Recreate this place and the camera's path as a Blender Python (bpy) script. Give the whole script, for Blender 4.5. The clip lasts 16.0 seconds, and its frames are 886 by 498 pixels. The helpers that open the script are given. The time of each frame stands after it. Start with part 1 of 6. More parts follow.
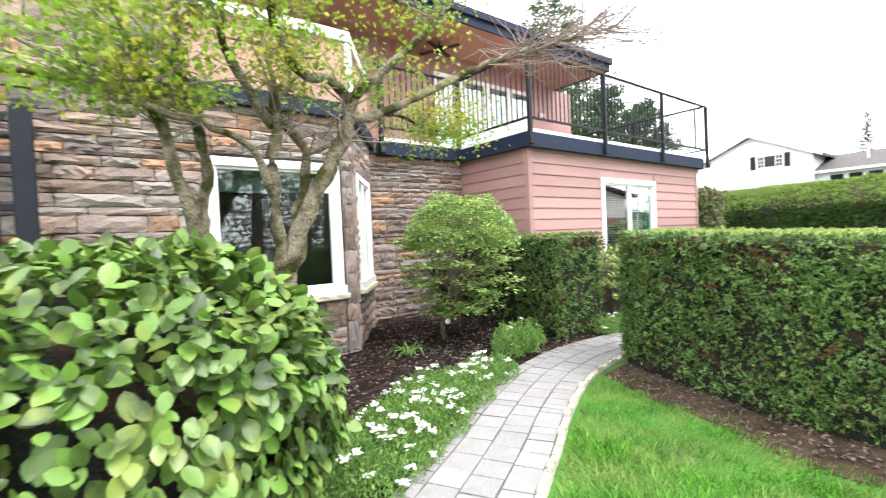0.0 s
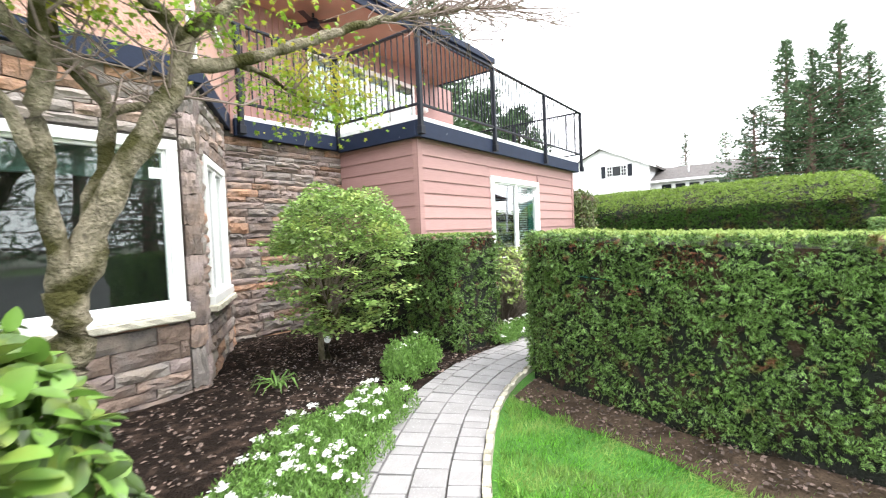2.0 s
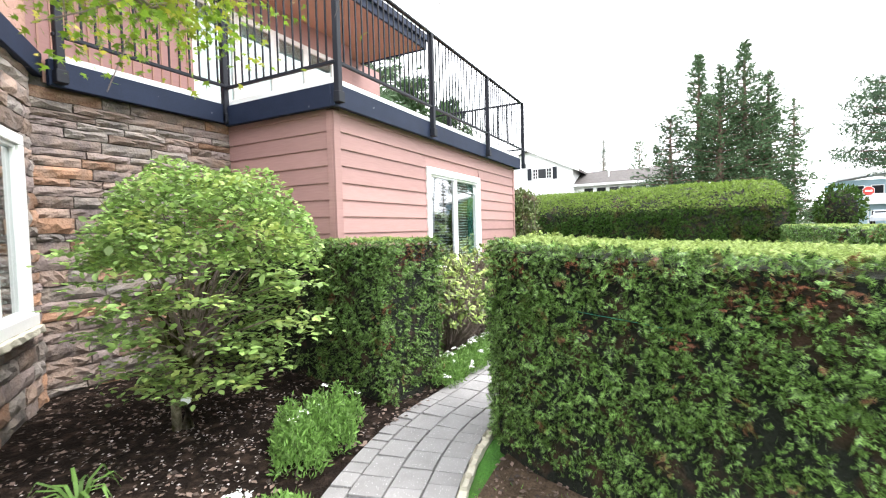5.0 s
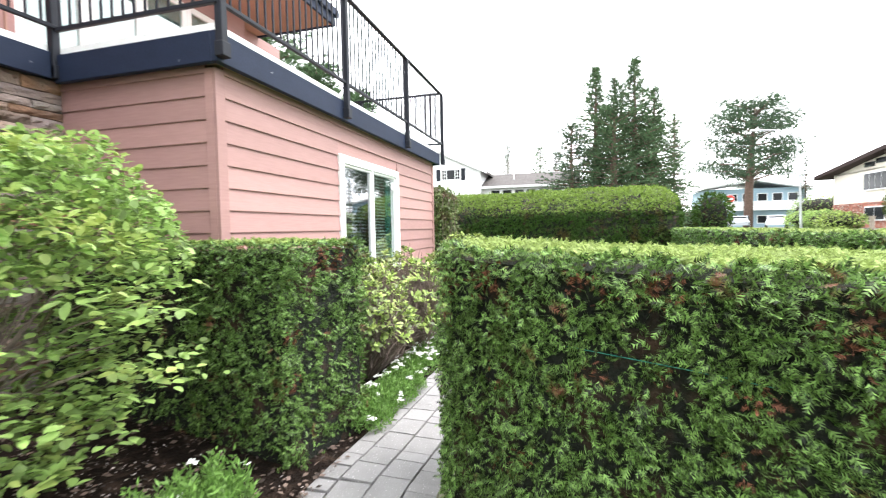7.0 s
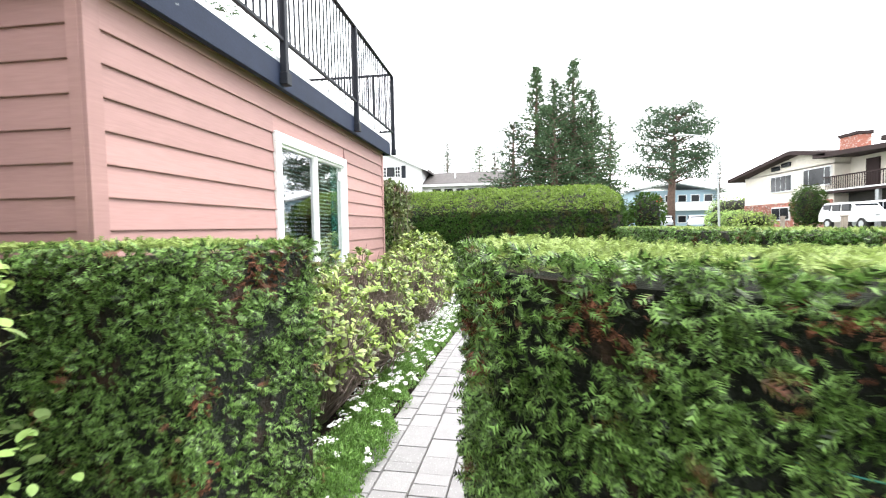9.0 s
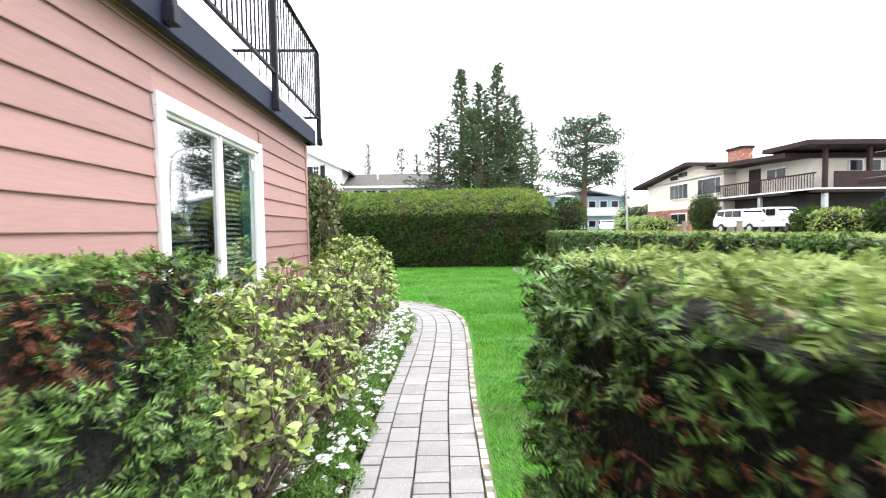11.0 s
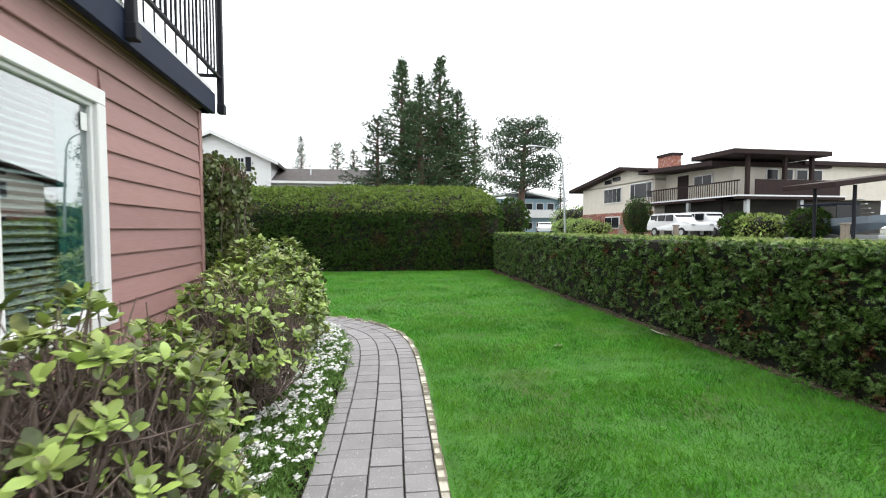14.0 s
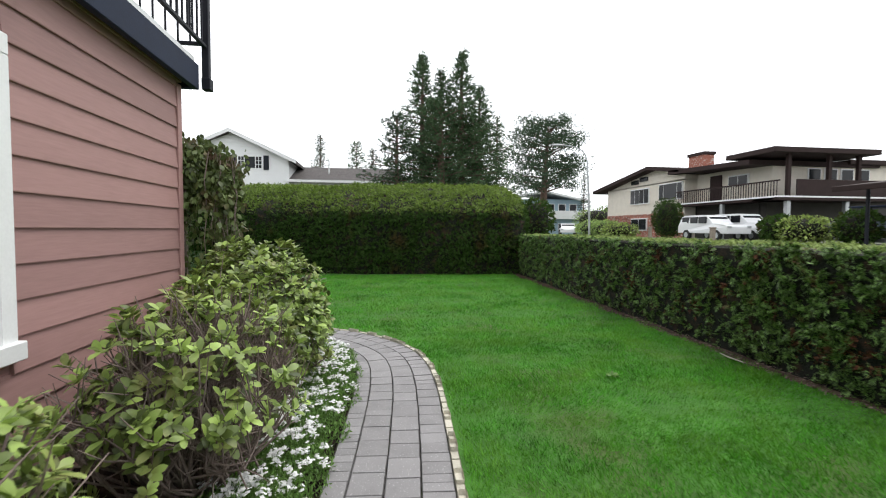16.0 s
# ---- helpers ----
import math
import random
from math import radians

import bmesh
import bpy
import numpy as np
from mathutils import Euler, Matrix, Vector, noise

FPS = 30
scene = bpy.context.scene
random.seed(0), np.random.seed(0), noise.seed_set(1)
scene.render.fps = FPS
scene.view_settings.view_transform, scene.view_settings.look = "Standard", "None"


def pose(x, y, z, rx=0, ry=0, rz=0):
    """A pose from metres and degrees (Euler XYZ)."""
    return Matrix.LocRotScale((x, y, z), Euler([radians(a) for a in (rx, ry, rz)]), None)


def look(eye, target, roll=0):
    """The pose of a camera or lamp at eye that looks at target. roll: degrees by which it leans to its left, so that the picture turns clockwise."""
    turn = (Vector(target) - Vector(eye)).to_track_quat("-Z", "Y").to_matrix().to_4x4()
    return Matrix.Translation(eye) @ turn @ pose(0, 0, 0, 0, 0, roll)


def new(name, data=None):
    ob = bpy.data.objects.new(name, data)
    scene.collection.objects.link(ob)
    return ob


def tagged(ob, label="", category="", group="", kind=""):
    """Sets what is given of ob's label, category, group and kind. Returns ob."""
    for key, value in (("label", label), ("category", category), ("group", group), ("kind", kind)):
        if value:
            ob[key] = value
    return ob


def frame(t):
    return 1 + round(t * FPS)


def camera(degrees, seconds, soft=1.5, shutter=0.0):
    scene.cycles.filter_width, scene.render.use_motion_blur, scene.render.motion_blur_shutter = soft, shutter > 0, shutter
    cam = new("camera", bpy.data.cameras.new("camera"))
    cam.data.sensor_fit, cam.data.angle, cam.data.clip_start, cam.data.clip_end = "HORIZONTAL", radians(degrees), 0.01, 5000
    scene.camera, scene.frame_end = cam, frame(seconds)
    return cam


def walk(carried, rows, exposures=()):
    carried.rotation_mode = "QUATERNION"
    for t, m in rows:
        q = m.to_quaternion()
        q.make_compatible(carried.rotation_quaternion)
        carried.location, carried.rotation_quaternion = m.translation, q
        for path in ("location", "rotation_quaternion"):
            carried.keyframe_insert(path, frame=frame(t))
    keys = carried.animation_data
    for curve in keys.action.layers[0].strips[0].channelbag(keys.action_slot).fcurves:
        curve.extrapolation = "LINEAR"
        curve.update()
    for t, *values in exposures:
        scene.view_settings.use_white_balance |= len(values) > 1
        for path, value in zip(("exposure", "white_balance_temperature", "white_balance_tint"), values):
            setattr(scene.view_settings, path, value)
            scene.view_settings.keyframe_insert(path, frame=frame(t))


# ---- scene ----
cam = camera(88.5, 16.0, 1.1, 0.5)
PATH = [
    (0, (-0.654, 0.067, 1.554), (0.568, 1.65, 1.508), -2.6),
    (0.5, (-0.545, 0.216, 1.548), (0.822, 1.676, 1.493), -2.7),
    (1, (-0.382, 0.403, 1.55), (1.055, 1.794, 1.492), -2.7),
    (1.5, (-0.249, 0.629, 1.55), (1.261, 1.94, 1.489), -2.6),
    (2, (-0.109, 0.854, 1.563), (1.492, 2.051, 1.496), -2.5),
    (2.5, (0.083, 1.041, 1.572), (1.721, 2.187, 1.506), -2.4),
    (3, (0.293, 1.214, 1.591), (1.958, 2.32, 1.525), -2.3),
    (3.5, (0.486, 1.379, 1.619), (2.211, 2.389, 1.548), -2.1),
    (3.7, (0.571, 1.434, 1.617), (2.317, 2.407, 1.544), -2.1),
    (5.8, (1.527, 2.013, 1.628), (3.327, 2.879, 1.542), -1.2),
    (6, (1.598, 2.054, 1.62), (3.418, 2.88, 1.536), -1.3),
    (6.5, (1.779, 2.21, 1.617), (3.648, 2.917, 1.532), -1.1),
    (7, (2.0, 2.388, 1.621), (3.925, 2.923, 1.532), -1.1),
    (7.5, (2.237, 2.517, 1.612), (4.183, 2.969, 1.523), -0.9),
    (8, (2.489, 2.666, 1.596), (4.444, 3.08, 1.506), -0.9),
    (8.5, (2.706, 2.829, 1.608), (4.674, 3.175, 1.517), -0.7),
    (8.7, (2.799, 2.881, 1.607), (4.772, 3.194, 1.512), -0.8),
    (10.8, (3.93, 3.348, 1.6), (5.928, 3.301, 1.519), -1.4),
    (11, (4.041, 3.387, 1.609), (6.037, 3.299, 1.522), -0.9),
    (11.5, (4.305, 3.423, 1.612), (6.295, 3.243, 1.523), -0.6),
    (12, (4.567, 3.458, 1.614), (6.541, 3.151, 1.524), -0.6),
    (12.5, (4.836, 3.459, 1.617), (6.804, 3.116, 1.527), -0.5),
    (13, (5.149, 3.462, 1.615), (7.117, 3.114, 1.526), -0.4),
    (13.5, (5.427, 3.469, 1.623), (7.393, 3.113, 1.535), -0.2),
    (14, (5.701, 3.421, 1.616), (7.666, 3.058, 1.527), -0.1),
    (14.5, (5.954, 3.397, 1.607), (7.918, 3.028, 1.519), -0.0),
    (15, (6.233, 3.38, 1.615), (8.197, 3.01, 1.53), 0.0),
    (15.5, (6.491, 3.346, 1.623), (8.461, 3.011, 1.537), 0.2),
    (16, (6.772, 3.339, 1.625), (8.75, 3.057, 1.539), 0.3),
]
EXPOSURES = [(0.0, 1.36), (1.5, 1.42), (3.5, 1.4), (6.0, 1.42), (8.5, 1.36), (11.0, 1.05), (12.0, 0.7), (13.0, 0.38), (14.0, 0.2), (16.0, -0.14)]
walk(cam, [(t, look(eye, target, roll)) for t, eye, target, roll in PATH], EXPOSURES)

# ---- world and sun: bright overcast ----
world = bpy.data.worlds.new("overcast_sky")
scene.world = world
world.use_nodes = True
wt = world.node_tree
sky = wt.nodes.new("ShaderNodeTexSky")
sky.sky_type, sky.sun_disc = "NISHITA", False
sky.sun_elevation, sky.sun_rotation = radians(59), radians(153)
sky.air_density, sky.dust_density, sky.ozone_density = 1.0, 3.0, 1.0
grey = wt.nodes.new("ShaderNodeHueSaturation")
grey.inputs["Saturation"].default_value = 0.2
cloud = wt.nodes.new("ShaderNodeMix")
cloud.data_type = "RGBA"
cloud.inputs["Factor"].default_value = 0.85
cloud.inputs["B"].default_value = (12.6, 12.9, 13.3, 1)
wt.links.new(sky.outputs[0], grey.inputs["Color"])
wt.links.new(grey.outputs[0], cloud.inputs["A"])
wt.links.new(cloud.outputs["Result"], wt.nodes["Background"].inputs["Color"])
wt.nodes["Background"].inputs["Strength"].default_value = 0.15
sun = new("sun", bpy.data.lights.new("sun", "SUN"))
sun.data.energy, sun.data.angle, sun.data.color = 1.6, radians(25), (1.0, 0.97, 0.92)
sun.matrix_world = look((0, 0, 30), (-8, 16, 0))

# ---- materials ----
def material(name, colour, rough=0.6, metal=0.0, vary=0.12, scale=6.0, grain=60.0, bump=0.2, depth=0.01,
             second=None, threshold=0.6, patch=1.2, island=0.0, per_object=0.0, subsurface=0.0, soft_edge=0.08, spec=0.5, stretch=None):
    """A procedural surface: base colour varied at two scales, a second colour in patches, and fine relief."""
    m = bpy.data.materials.new(name)
    m.use_nodes = True
    nt = m.node_tree
    b = nt.nodes["Principled BSDF"]
    b.inputs["Roughness"].default_value, b.inputs["Metallic"].default_value = rough, metal
    b.inputs["Specular IOR Level"].default_value = spec
    geo = nt.nodes.new("ShaderNodeNewGeometry")
    big, fine = nt.nodes.new("ShaderNodeTexNoise"), nt.nodes.new("ShaderNodeTexNoise")
    big.inputs["Scale"].default_value, fine.inputs["Scale"].default_value = scale, grain
    big.inputs["Detail"].default_value, fine.inputs["Detail"].default_value = 4, 3
    where = geo.outputs["Position"]
    if stretch:
        drawn = nt.nodes.new("ShaderNodeVectorMath")
        drawn.operation, drawn.inputs[1].default_value = "MULTIPLY", stretch
        nt.links.new(where, drawn.inputs[0])
        where = drawn.outputs[0]
    for n in (big, fine):
        nt.links.new(where, n.inputs["Vector"])
    total = nt.nodes.new("ShaderNodeMath")
    total.operation = "ADD"
    nt.links.new(big.outputs["Fac"], total.inputs[0])
    nt.links.new(fine.outputs["Fac"], total.inputs[1])
    last = total.outputs[0]
    spread = 2.0
    if island:
        k = nt.nodes.new("ShaderNodeMath")
        k.operation, k.inputs[1].default_value = "MULTIPLY_ADD", island
        nt.links.new(geo.outputs["Random Per Island"], k.inputs[0])
        nt.links.new(last, k.inputs[2])
        last, spread = k.outputs[0], spread + island
    if per_object:
        info = nt.nodes.new("ShaderNodeObjectInfo")
        k = nt.nodes.new("ShaderNodeMath")
        k.operation, k.inputs[1].default_value = "MULTIPLY_ADD", per_object
        nt.links.new(info.outputs["Random"], k.inputs[0])
        nt.links.new(last, k.inputs[2])
        last, spread = k.outputs[0], spread + per_object
    ramp = nt.nodes.new("ShaderNodeMapRange")
    ramp.inputs["From Min"].default_value, ramp.inputs["From Max"].default_value = spread * 0.28, spread * 0.72
    ramp.inputs["To Min"].default_value, ramp.inputs["To Max"].default_value = 1 - vary * 2, 1 + vary * 2
    nt.links.new(last, ramp.inputs["Value"])
    mul = nt.nodes.new("ShaderNodeMix")
    mul.data_type, mul.blend_type = "RGBA", "MULTIPLY"
    mul.inputs["Factor"].default_value = 1
    mul.inputs["A"].default_value = (*colour, 1)
    nt.links.new(ramp.outputs[0], mul.inputs["B"])
    out = mul.outputs["Result"]
    if second:
        p = nt.nodes.new("ShaderNodeTexNoise")
        p.inputs["Scale"].default_value, p.inputs["Detail"].default_value = patch, 5
        nt.links.new(geo.outputs["Position"], p.inputs["Vector"])
        edge = nt.nodes.new("ShaderNodeMapRange")
        edge.inputs["From Min"].default_value, edge.inputs["From Max"].default_value = threshold - soft_edge, threshold + soft_edge
        nt.links.new(p.outputs["Fac"], edge.inputs["Value"])
        mix = nt.nodes.new("ShaderNodeMix")
        mix.data_type = "RGBA"
        nt.links.new(edge.outputs[0], mix.inputs["Factor"])
        nt.links.new(out, mix.inputs["A"])
        mix.inputs["B"].default_value = (*second, 1)
        out = mix.outputs["Result"]
    nt.links.new(out, b.inputs["Base Color"])
    if bump:
        bp = nt.nodes.new("ShaderNodeBump")
        bp.inputs["Strength"].default_value, bp.inputs["Distance"].default_value = bump, depth
        nt.links.new(total.outputs[0], bp.inputs["Height"])
        nt.links.new(bp.outputs[0], b.inputs["Normal"])
    if subsurface:
        tr = nt.nodes.new("ShaderNodeBsdfTranslucent")
        nt.links.new(out, tr.inputs["Color"])
        mixs = nt.nodes.new("ShaderNodeMixShader")
        mixs.inputs[0].default_value = subsurface
        nt.links.new(b.outputs[0], mixs.inputs[1])
        nt.links.new(tr.outputs[0], mixs.inputs[2])
        nt.links.new(mixs.outputs[0], nt.nodes["Material Output"].inputs["Surface"])
    return m


def glass_material(name, tint, rough=0.02):
    """Window glass: a clear pane that mirrors at the surface and lets light through."""
    m = bpy.data.materials.new(name)
    m.use_nodes = True
    nt = m.node_tree
    clear, gloss, mix, facing, power, scale = (nt.nodes.new(k) for k in ("ShaderNodeBsdfTransparent", "ShaderNodeBsdfGlossy", "ShaderNodeMixShader", "ShaderNodeLayerWeight", "ShaderNodeMath", "ShaderNodeMath"))
    clear.inputs["Color"].default_value = (*tint, 1)
    gloss.inputs["Roughness"].default_value = rough
    facing.inputs["Blend"].default_value = 0.5
    power.operation, power.inputs[1].default_value = "POWER", 1.8
    scale.operation, scale.inputs[1].default_value, scale.inputs[2].default_value = "MULTIPLY_ADD", 0.95, 0.1
    nt.links.new(facing.outputs["Facing"], power.inputs[0])
    nt.links.new(power.outputs[0], scale.inputs[0])
    nt.links.new(scale.outputs[0], mix.inputs[0])
    nt.links.new(clear.outputs[0], mix.inputs[1])
    nt.links.new(gloss.outputs[0], mix.inputs[2])
    nt.links.new(mix.outputs[0], nt.nodes["Material Output"].inputs["Surface"])
    return m


M = {
    "siding": material("painted_siding", (0.335, 0.196, 0.184), 0.6, spec=0.3, vary=0.09, scale=3.5, grain=55, bump=0.3, depth=0.004, per_object=0.7, stretch=(0.09, 0.09, 1.0)),
    "navy": material("navy_paint", (0.012, 0.019, 0.042), 0.65, spec=0.2, vary=0.12, scale=5, bump=0.08, depth=0.003, second=(0.16, 0.17, 0.19), threshold=0.74, patch=9, soft_edge=0.02),
    "iron": material("black_iron", (0.011, 0.013, 0.02), 0.6, spec=0.25, vary=0.1, bump=0.05, depth=0.002),
    "white": material("white_vinyl", (0.78, 0.79, 0.79), 0.4, vary=0.03, scale=3, bump=0.04, depth=0.002),
    "stucco": material("pink_stucco", (0.42, 0.25, 0.2), 0.9, vary=0.07, scale=9, grain=45, bump=0.9, depth=0.02),
    "soffit": material("painted_soffit", (0.36, 0.21, 0.165), 0.7, vary=0.06, scale=2, bump=0.05, depth=0.003),
    "mortar": material("grey_mortar", (0.1, 0.09, 0.085), 0.95, vary=0.15, scale=8, bump=0.6, depth=0.01),
    "glass": glass_material("window_glass", (0.72, 0.8, 0.79)),
    "sage": material("sage_blind", (0.26, 0.34, 0.3), 0.8, vary=0.06, bump=0.05),
    "screened": glass_material("screened_glass", (0.45, 0.49, 0.55)),
    # Dark colour holds the dimness of the rooms and under the far balcony.
    "dark": material("dim_shade", (0.05, 0.047, 0.043), 0.9, vary=0.2, scale=1.5, bump=0),
    "curtain": material("teal_blind_edge", (0.06, 0.3, 0.28), 0.8, vary=0.1, scale=3, bump=0.1),
    "blind": material("pale_blind", (0.78, 0.8, 0.8), 0.6, vary=0.04, bump=0),
    "paver": material("grey_paver", (0.25, 0.24, 0.243), 0.9, vary=0.1, scale=7, grain=130, bump=0.6, depth=0.006, per_object=0.55, second=(0.5, 0.49, 0.48), threshold=0.66, patch=75, soft_edge=0.03),
    "joint": material("joint_sand", (0.06, 0.055, 0.05), 0.95, vary=0.3, scale=9, bump=0.6, second=(0.05, 0.06, 0.025), threshold=0.56, patch=3),
    "curb": material("pale_concrete", (0.5, 0.47, 0.39), 0.9, vary=0.14, scale=9, grain=80, bump=0.6, depth=0.01, per_object=0.6),
    "mulch": material("dark_mulch", (0.014, 0.0095, 0.0075), 0.95, spec=0.1, vary=0.3, scale=14, grain=60, bump=1.0, depth=0.03, second=(0.045, 0.03, 0.023), threshold=0.58, patch=9),
    "chip": material("bark_chip", (0.12, 0.085, 0.07), 0.9, vary=0.35, island=2.5, bump=0.2),
    "petal_litter": material("fallen_petals", (0.42, 0.37, 0.36), 0.8, vary=0.25, island=2.0, bump=0),
    "lawn": material("lawn_thatch", (0.045, 0.15, 0.014), 0.95, vary=0.25, scale=3, grain=50, bump=0.8, depth=0.02, second=(0.06, 0.1, 0.02), threshold=0.6, patch=0.9),
    "grass": material("grass_blades", (0.084, 0.3, 0.026), 0.6, spec=0.2, vary=0.4, scale=1.2, grain=7, island=0.8, bump=0, subsurface=0.2, second=(0.15, 0.34, 0.04), threshold=0.57, patch=1.7, soft_edge=0.16),
    "worn_grass": material("worn_grass_blades", (0.1, 0.27, 0.03), 0.6, spec=0.2, vary=0.4, scale=1.6, grain=9, island=1.0, bump=0, subsurface=0.2, second=(0.25, 0.34, 0.1), threshold=0.55, patch=3.0, soft_edge=0.14),
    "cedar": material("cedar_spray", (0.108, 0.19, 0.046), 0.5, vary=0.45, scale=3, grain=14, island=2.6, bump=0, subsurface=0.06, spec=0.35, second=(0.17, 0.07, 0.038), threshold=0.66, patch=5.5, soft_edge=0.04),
    "cedar_dead": material("dead_cedar_spray", (0.165, 0.07, 0.042), 0.85, vary=0.35, scale=6, grain=20, island=2.2, bump=0, spec=0.1, second=(0.1, 0.05, 0.032), threshold=0.55, patch=7),
    # Light-coloured tips; the skylight on the hedge tops is in this colour too.
    "cedar_top": material("cedar_lit_tips", (0.25, 0.325, 0.1), 0.7, spec=0.25, vary=0.18, scale=3, grain=12, island=1.8, bump=0, subsurface=0.3),
    # Near-black colour stands in for the shade deep inside hedges, laurel and bushes.
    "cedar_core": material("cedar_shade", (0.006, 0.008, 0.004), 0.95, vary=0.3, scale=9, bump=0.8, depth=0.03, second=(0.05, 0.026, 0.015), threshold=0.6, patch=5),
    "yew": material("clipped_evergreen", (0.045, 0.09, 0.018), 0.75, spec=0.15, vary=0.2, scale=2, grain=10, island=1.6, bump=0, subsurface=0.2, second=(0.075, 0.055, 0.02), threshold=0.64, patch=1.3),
    # Paler copy of the evergreen: light on the tall hedge's top, put into colour.
    "yew_top": material("clipped_lit_top", (0.14, 0.215, 0.03), 0.75, vary=0.2, scale=2, grain=10, island=1.6, bump=0, subsurface=0.25),
    "laurel": material("glossy_broad_leaf", (0.088, 0.168, 0.028), 0.4, vary=0.32, scale=5, grain=25, island=2.6, bump=0.08, depth=0.004, subsurface=0.2, second=(0.19, 0.25, 0.05), threshold=0.6, patch=6),
    "maple_leaf": material("young_maple_leaf", (0.19, 0.32, 0.03), 0.6, vary=0.18, island=2.0, bump=0, subsurface=0.45, second=(0.45, 0.4, 0.05), threshold=0.57, patch=2),
    "bark": material("mossy_bark", (0.23, 0.2, 0.145), 0.9, vary=0.3, scale=9, grain=50, bump=1.0, depth=0.03, spec=0.2, second=(0.05, 0.048, 0.014), threshold=0.5, patch=5),
    "twig": material("bare_twig", (0.21, 0.16, 0.14), 0.9, vary=0.2, bump=0.2),
    "azalea_leaf": material("light_shrub_leaf", (0.255, 0.38, 0.115), 0.5, vary=0.28, scale=4, grain=20, island=2.0, bump=0, subsurface=0.35, second=(0.42, 0.5, 0.15), threshold=0.6, patch=4),
    "rhodo_leaf": material("shrub_whorl_leaf", (0.225, 0.31, 0.072), 0.45, vary=0.38, scale=4, grain=20, island=2.4, bump=0, subsurface=0.2, second=(0.27, 0.29, 0.09), threshold=0.6, patch=5),
    "low_leaf": material("low_green_leaf", (0.15, 0.28, 0.06), 0.6, vary=0.2, island=2.0, bump=0, subsurface=0.3),
    "flower": material("white_petal", (0.85, 0.85, 0.84), 0.6, vary=0.03, island=1.0, bump=0, subsurface=0.2),
    "conifer": material("conifer_needles", (0.06, 0.11, 0.045), 0.8, vary=0.25, scale=0.7, grain=4, island=2.0, bump=0, subsurface=0.1),
    "pine": material("pine_needles", (0.04, 0.078, 0.036), 0.8, vary=0.25, scale=0.7, grain=4, island=2.0, bump=0, subsurface=0.1),
    "conifer_bark": material("conifer_bark", (0.13, 0.085, 0.065), 0.95, vary=0.25, scale=4, bump=0.8, depth=0.03),
    "house_white": material("white_clapboard", (0.82, 0.83, 0.84), 0.6, vary=0.03, scale=1, bump=0.1),
    "shingle": material("grey_shingles", (0.075, 0.066, 0.064), 0.9, vary=0.2, scale=3, grain=12, bump=0.7, depth=0.03),
    "beige": material("beige_stucco", (0.7, 0.65, 0.57), 0.9, vary=0.06, scale=2, bump=0.3),
    "brown": material("brown_trim", (0.036, 0.023, 0.022), 0.75, spec=0.2, vary=0.15, scale=2, bump=0.1),
    "brick": material("red_brick", (0.27, 0.1, 0.07), 0.9, vary=0.2, scale=5, per_object=1.5, bump=0.3, second=(0.55, 0.5, 0.45), threshold=0.6, patch=6),
    "blue_wall": material("blue_siding", (0.3, 0.42, 0.5), 0.7, vary=0.05, scale=1, bump=0.1),
    "asphalt": material("asphalt", (0.055, 0.055, 0.057), 0.9, vary=0.15, scale=2, grain=40, bump=0.3),
    "car_white": material("white_car_paint", (0.75, 0.76, 0.77), 0.25, vary=0.02, bump=0),
    "car_grey": material("silver_car_paint", (0.4, 0.42, 0.45), 0.3, vary=0.02, bump=0),
    "car_blue": material("blue_grey_hull", (0.22, 0.27, 0.33), 0.4, vary=0.05, bump=0),
    "rubber": material("tyre_rubber", (0.02, 0.02, 0.02), 0.85, vary=0.1, bump=0.1),
    "car_glass": material("tinted_glass", (0.015, 0.017, 0.02), 0.12, spec=0.25, vary=0.05, bump=0),
    "tail_red": material("red_lens", (0.5, 0.03, 0.02), 0.3, vary=0.05, bump=0),
    "steel": material("galvanised_steel", (0.45, 0.47, 0.48), 0.45, 0.8, vary=0.08, bump=0.05),
    "wood_post": material("weathered_wood", (0.25, 0.21, 0.17), 0.9, vary=0.2, scale=6, bump=0.4),
    "wire": material("green_wire", (0.015, 0.2, 0.155), 0.5, vary=0.05, bump=0),
    "vine_leaf": material("vine_leaf", (0.11, 0.15, 0.045), 0.6, vary=0.25, scale=4, grain=20, island=2.2, bump=0, subsurface=0.2, second=(0.15, 0.085, 0.05), threshold=0.62, patch=4),
    "verge": material("street_verge", (0.15, 0.15, 0.125), 0.95, vary=0.2, scale=1.5, grain=20, bump=0.3, second=(0.09, 0.14, 0.05), threshold=0.58, patch=0.25),
    "soil": material("bare_soil", (0.085, 0.06, 0.042), 0.95, spec=0.1, vary=0.3, scale=10, bump=0.9, depth=0.02, second=(0.05, 0.036, 0.025), threshold=0.55, patch=5),
}
STONES = [material("ledge_stone_" + n, c, 0.9, vary=0.25, scale=7, grain=45, bump=0.8, depth=0.015, per_object=1.6,
                   second=s, threshold=0.58, patch=5, soft_edge=0.15)
          for n, c, s in (("grey", (0.195, 0.172, 0.16), (0.28, 0.23, 0.195)), ("brown", (0.235, 0.168, 0.135), (0.17, 0.145, 0.137)),
                          ("rust", (0.31, 0.175, 0.11), (0.23, 0.165, 0.132)), ("mauve", (0.205, 0.163, 0.155), (0.28, 0.21, 0.175)))]


# ---- building blocks ----
def mesh_from(name, bm, mat, smooth=False):
    me = bpy.data.meshes.new(name)
    bm.to_mesh(me)
    bm.free()
    me.materials.append(mat)
    if smooth:
        me.shade_smooth()
    return me


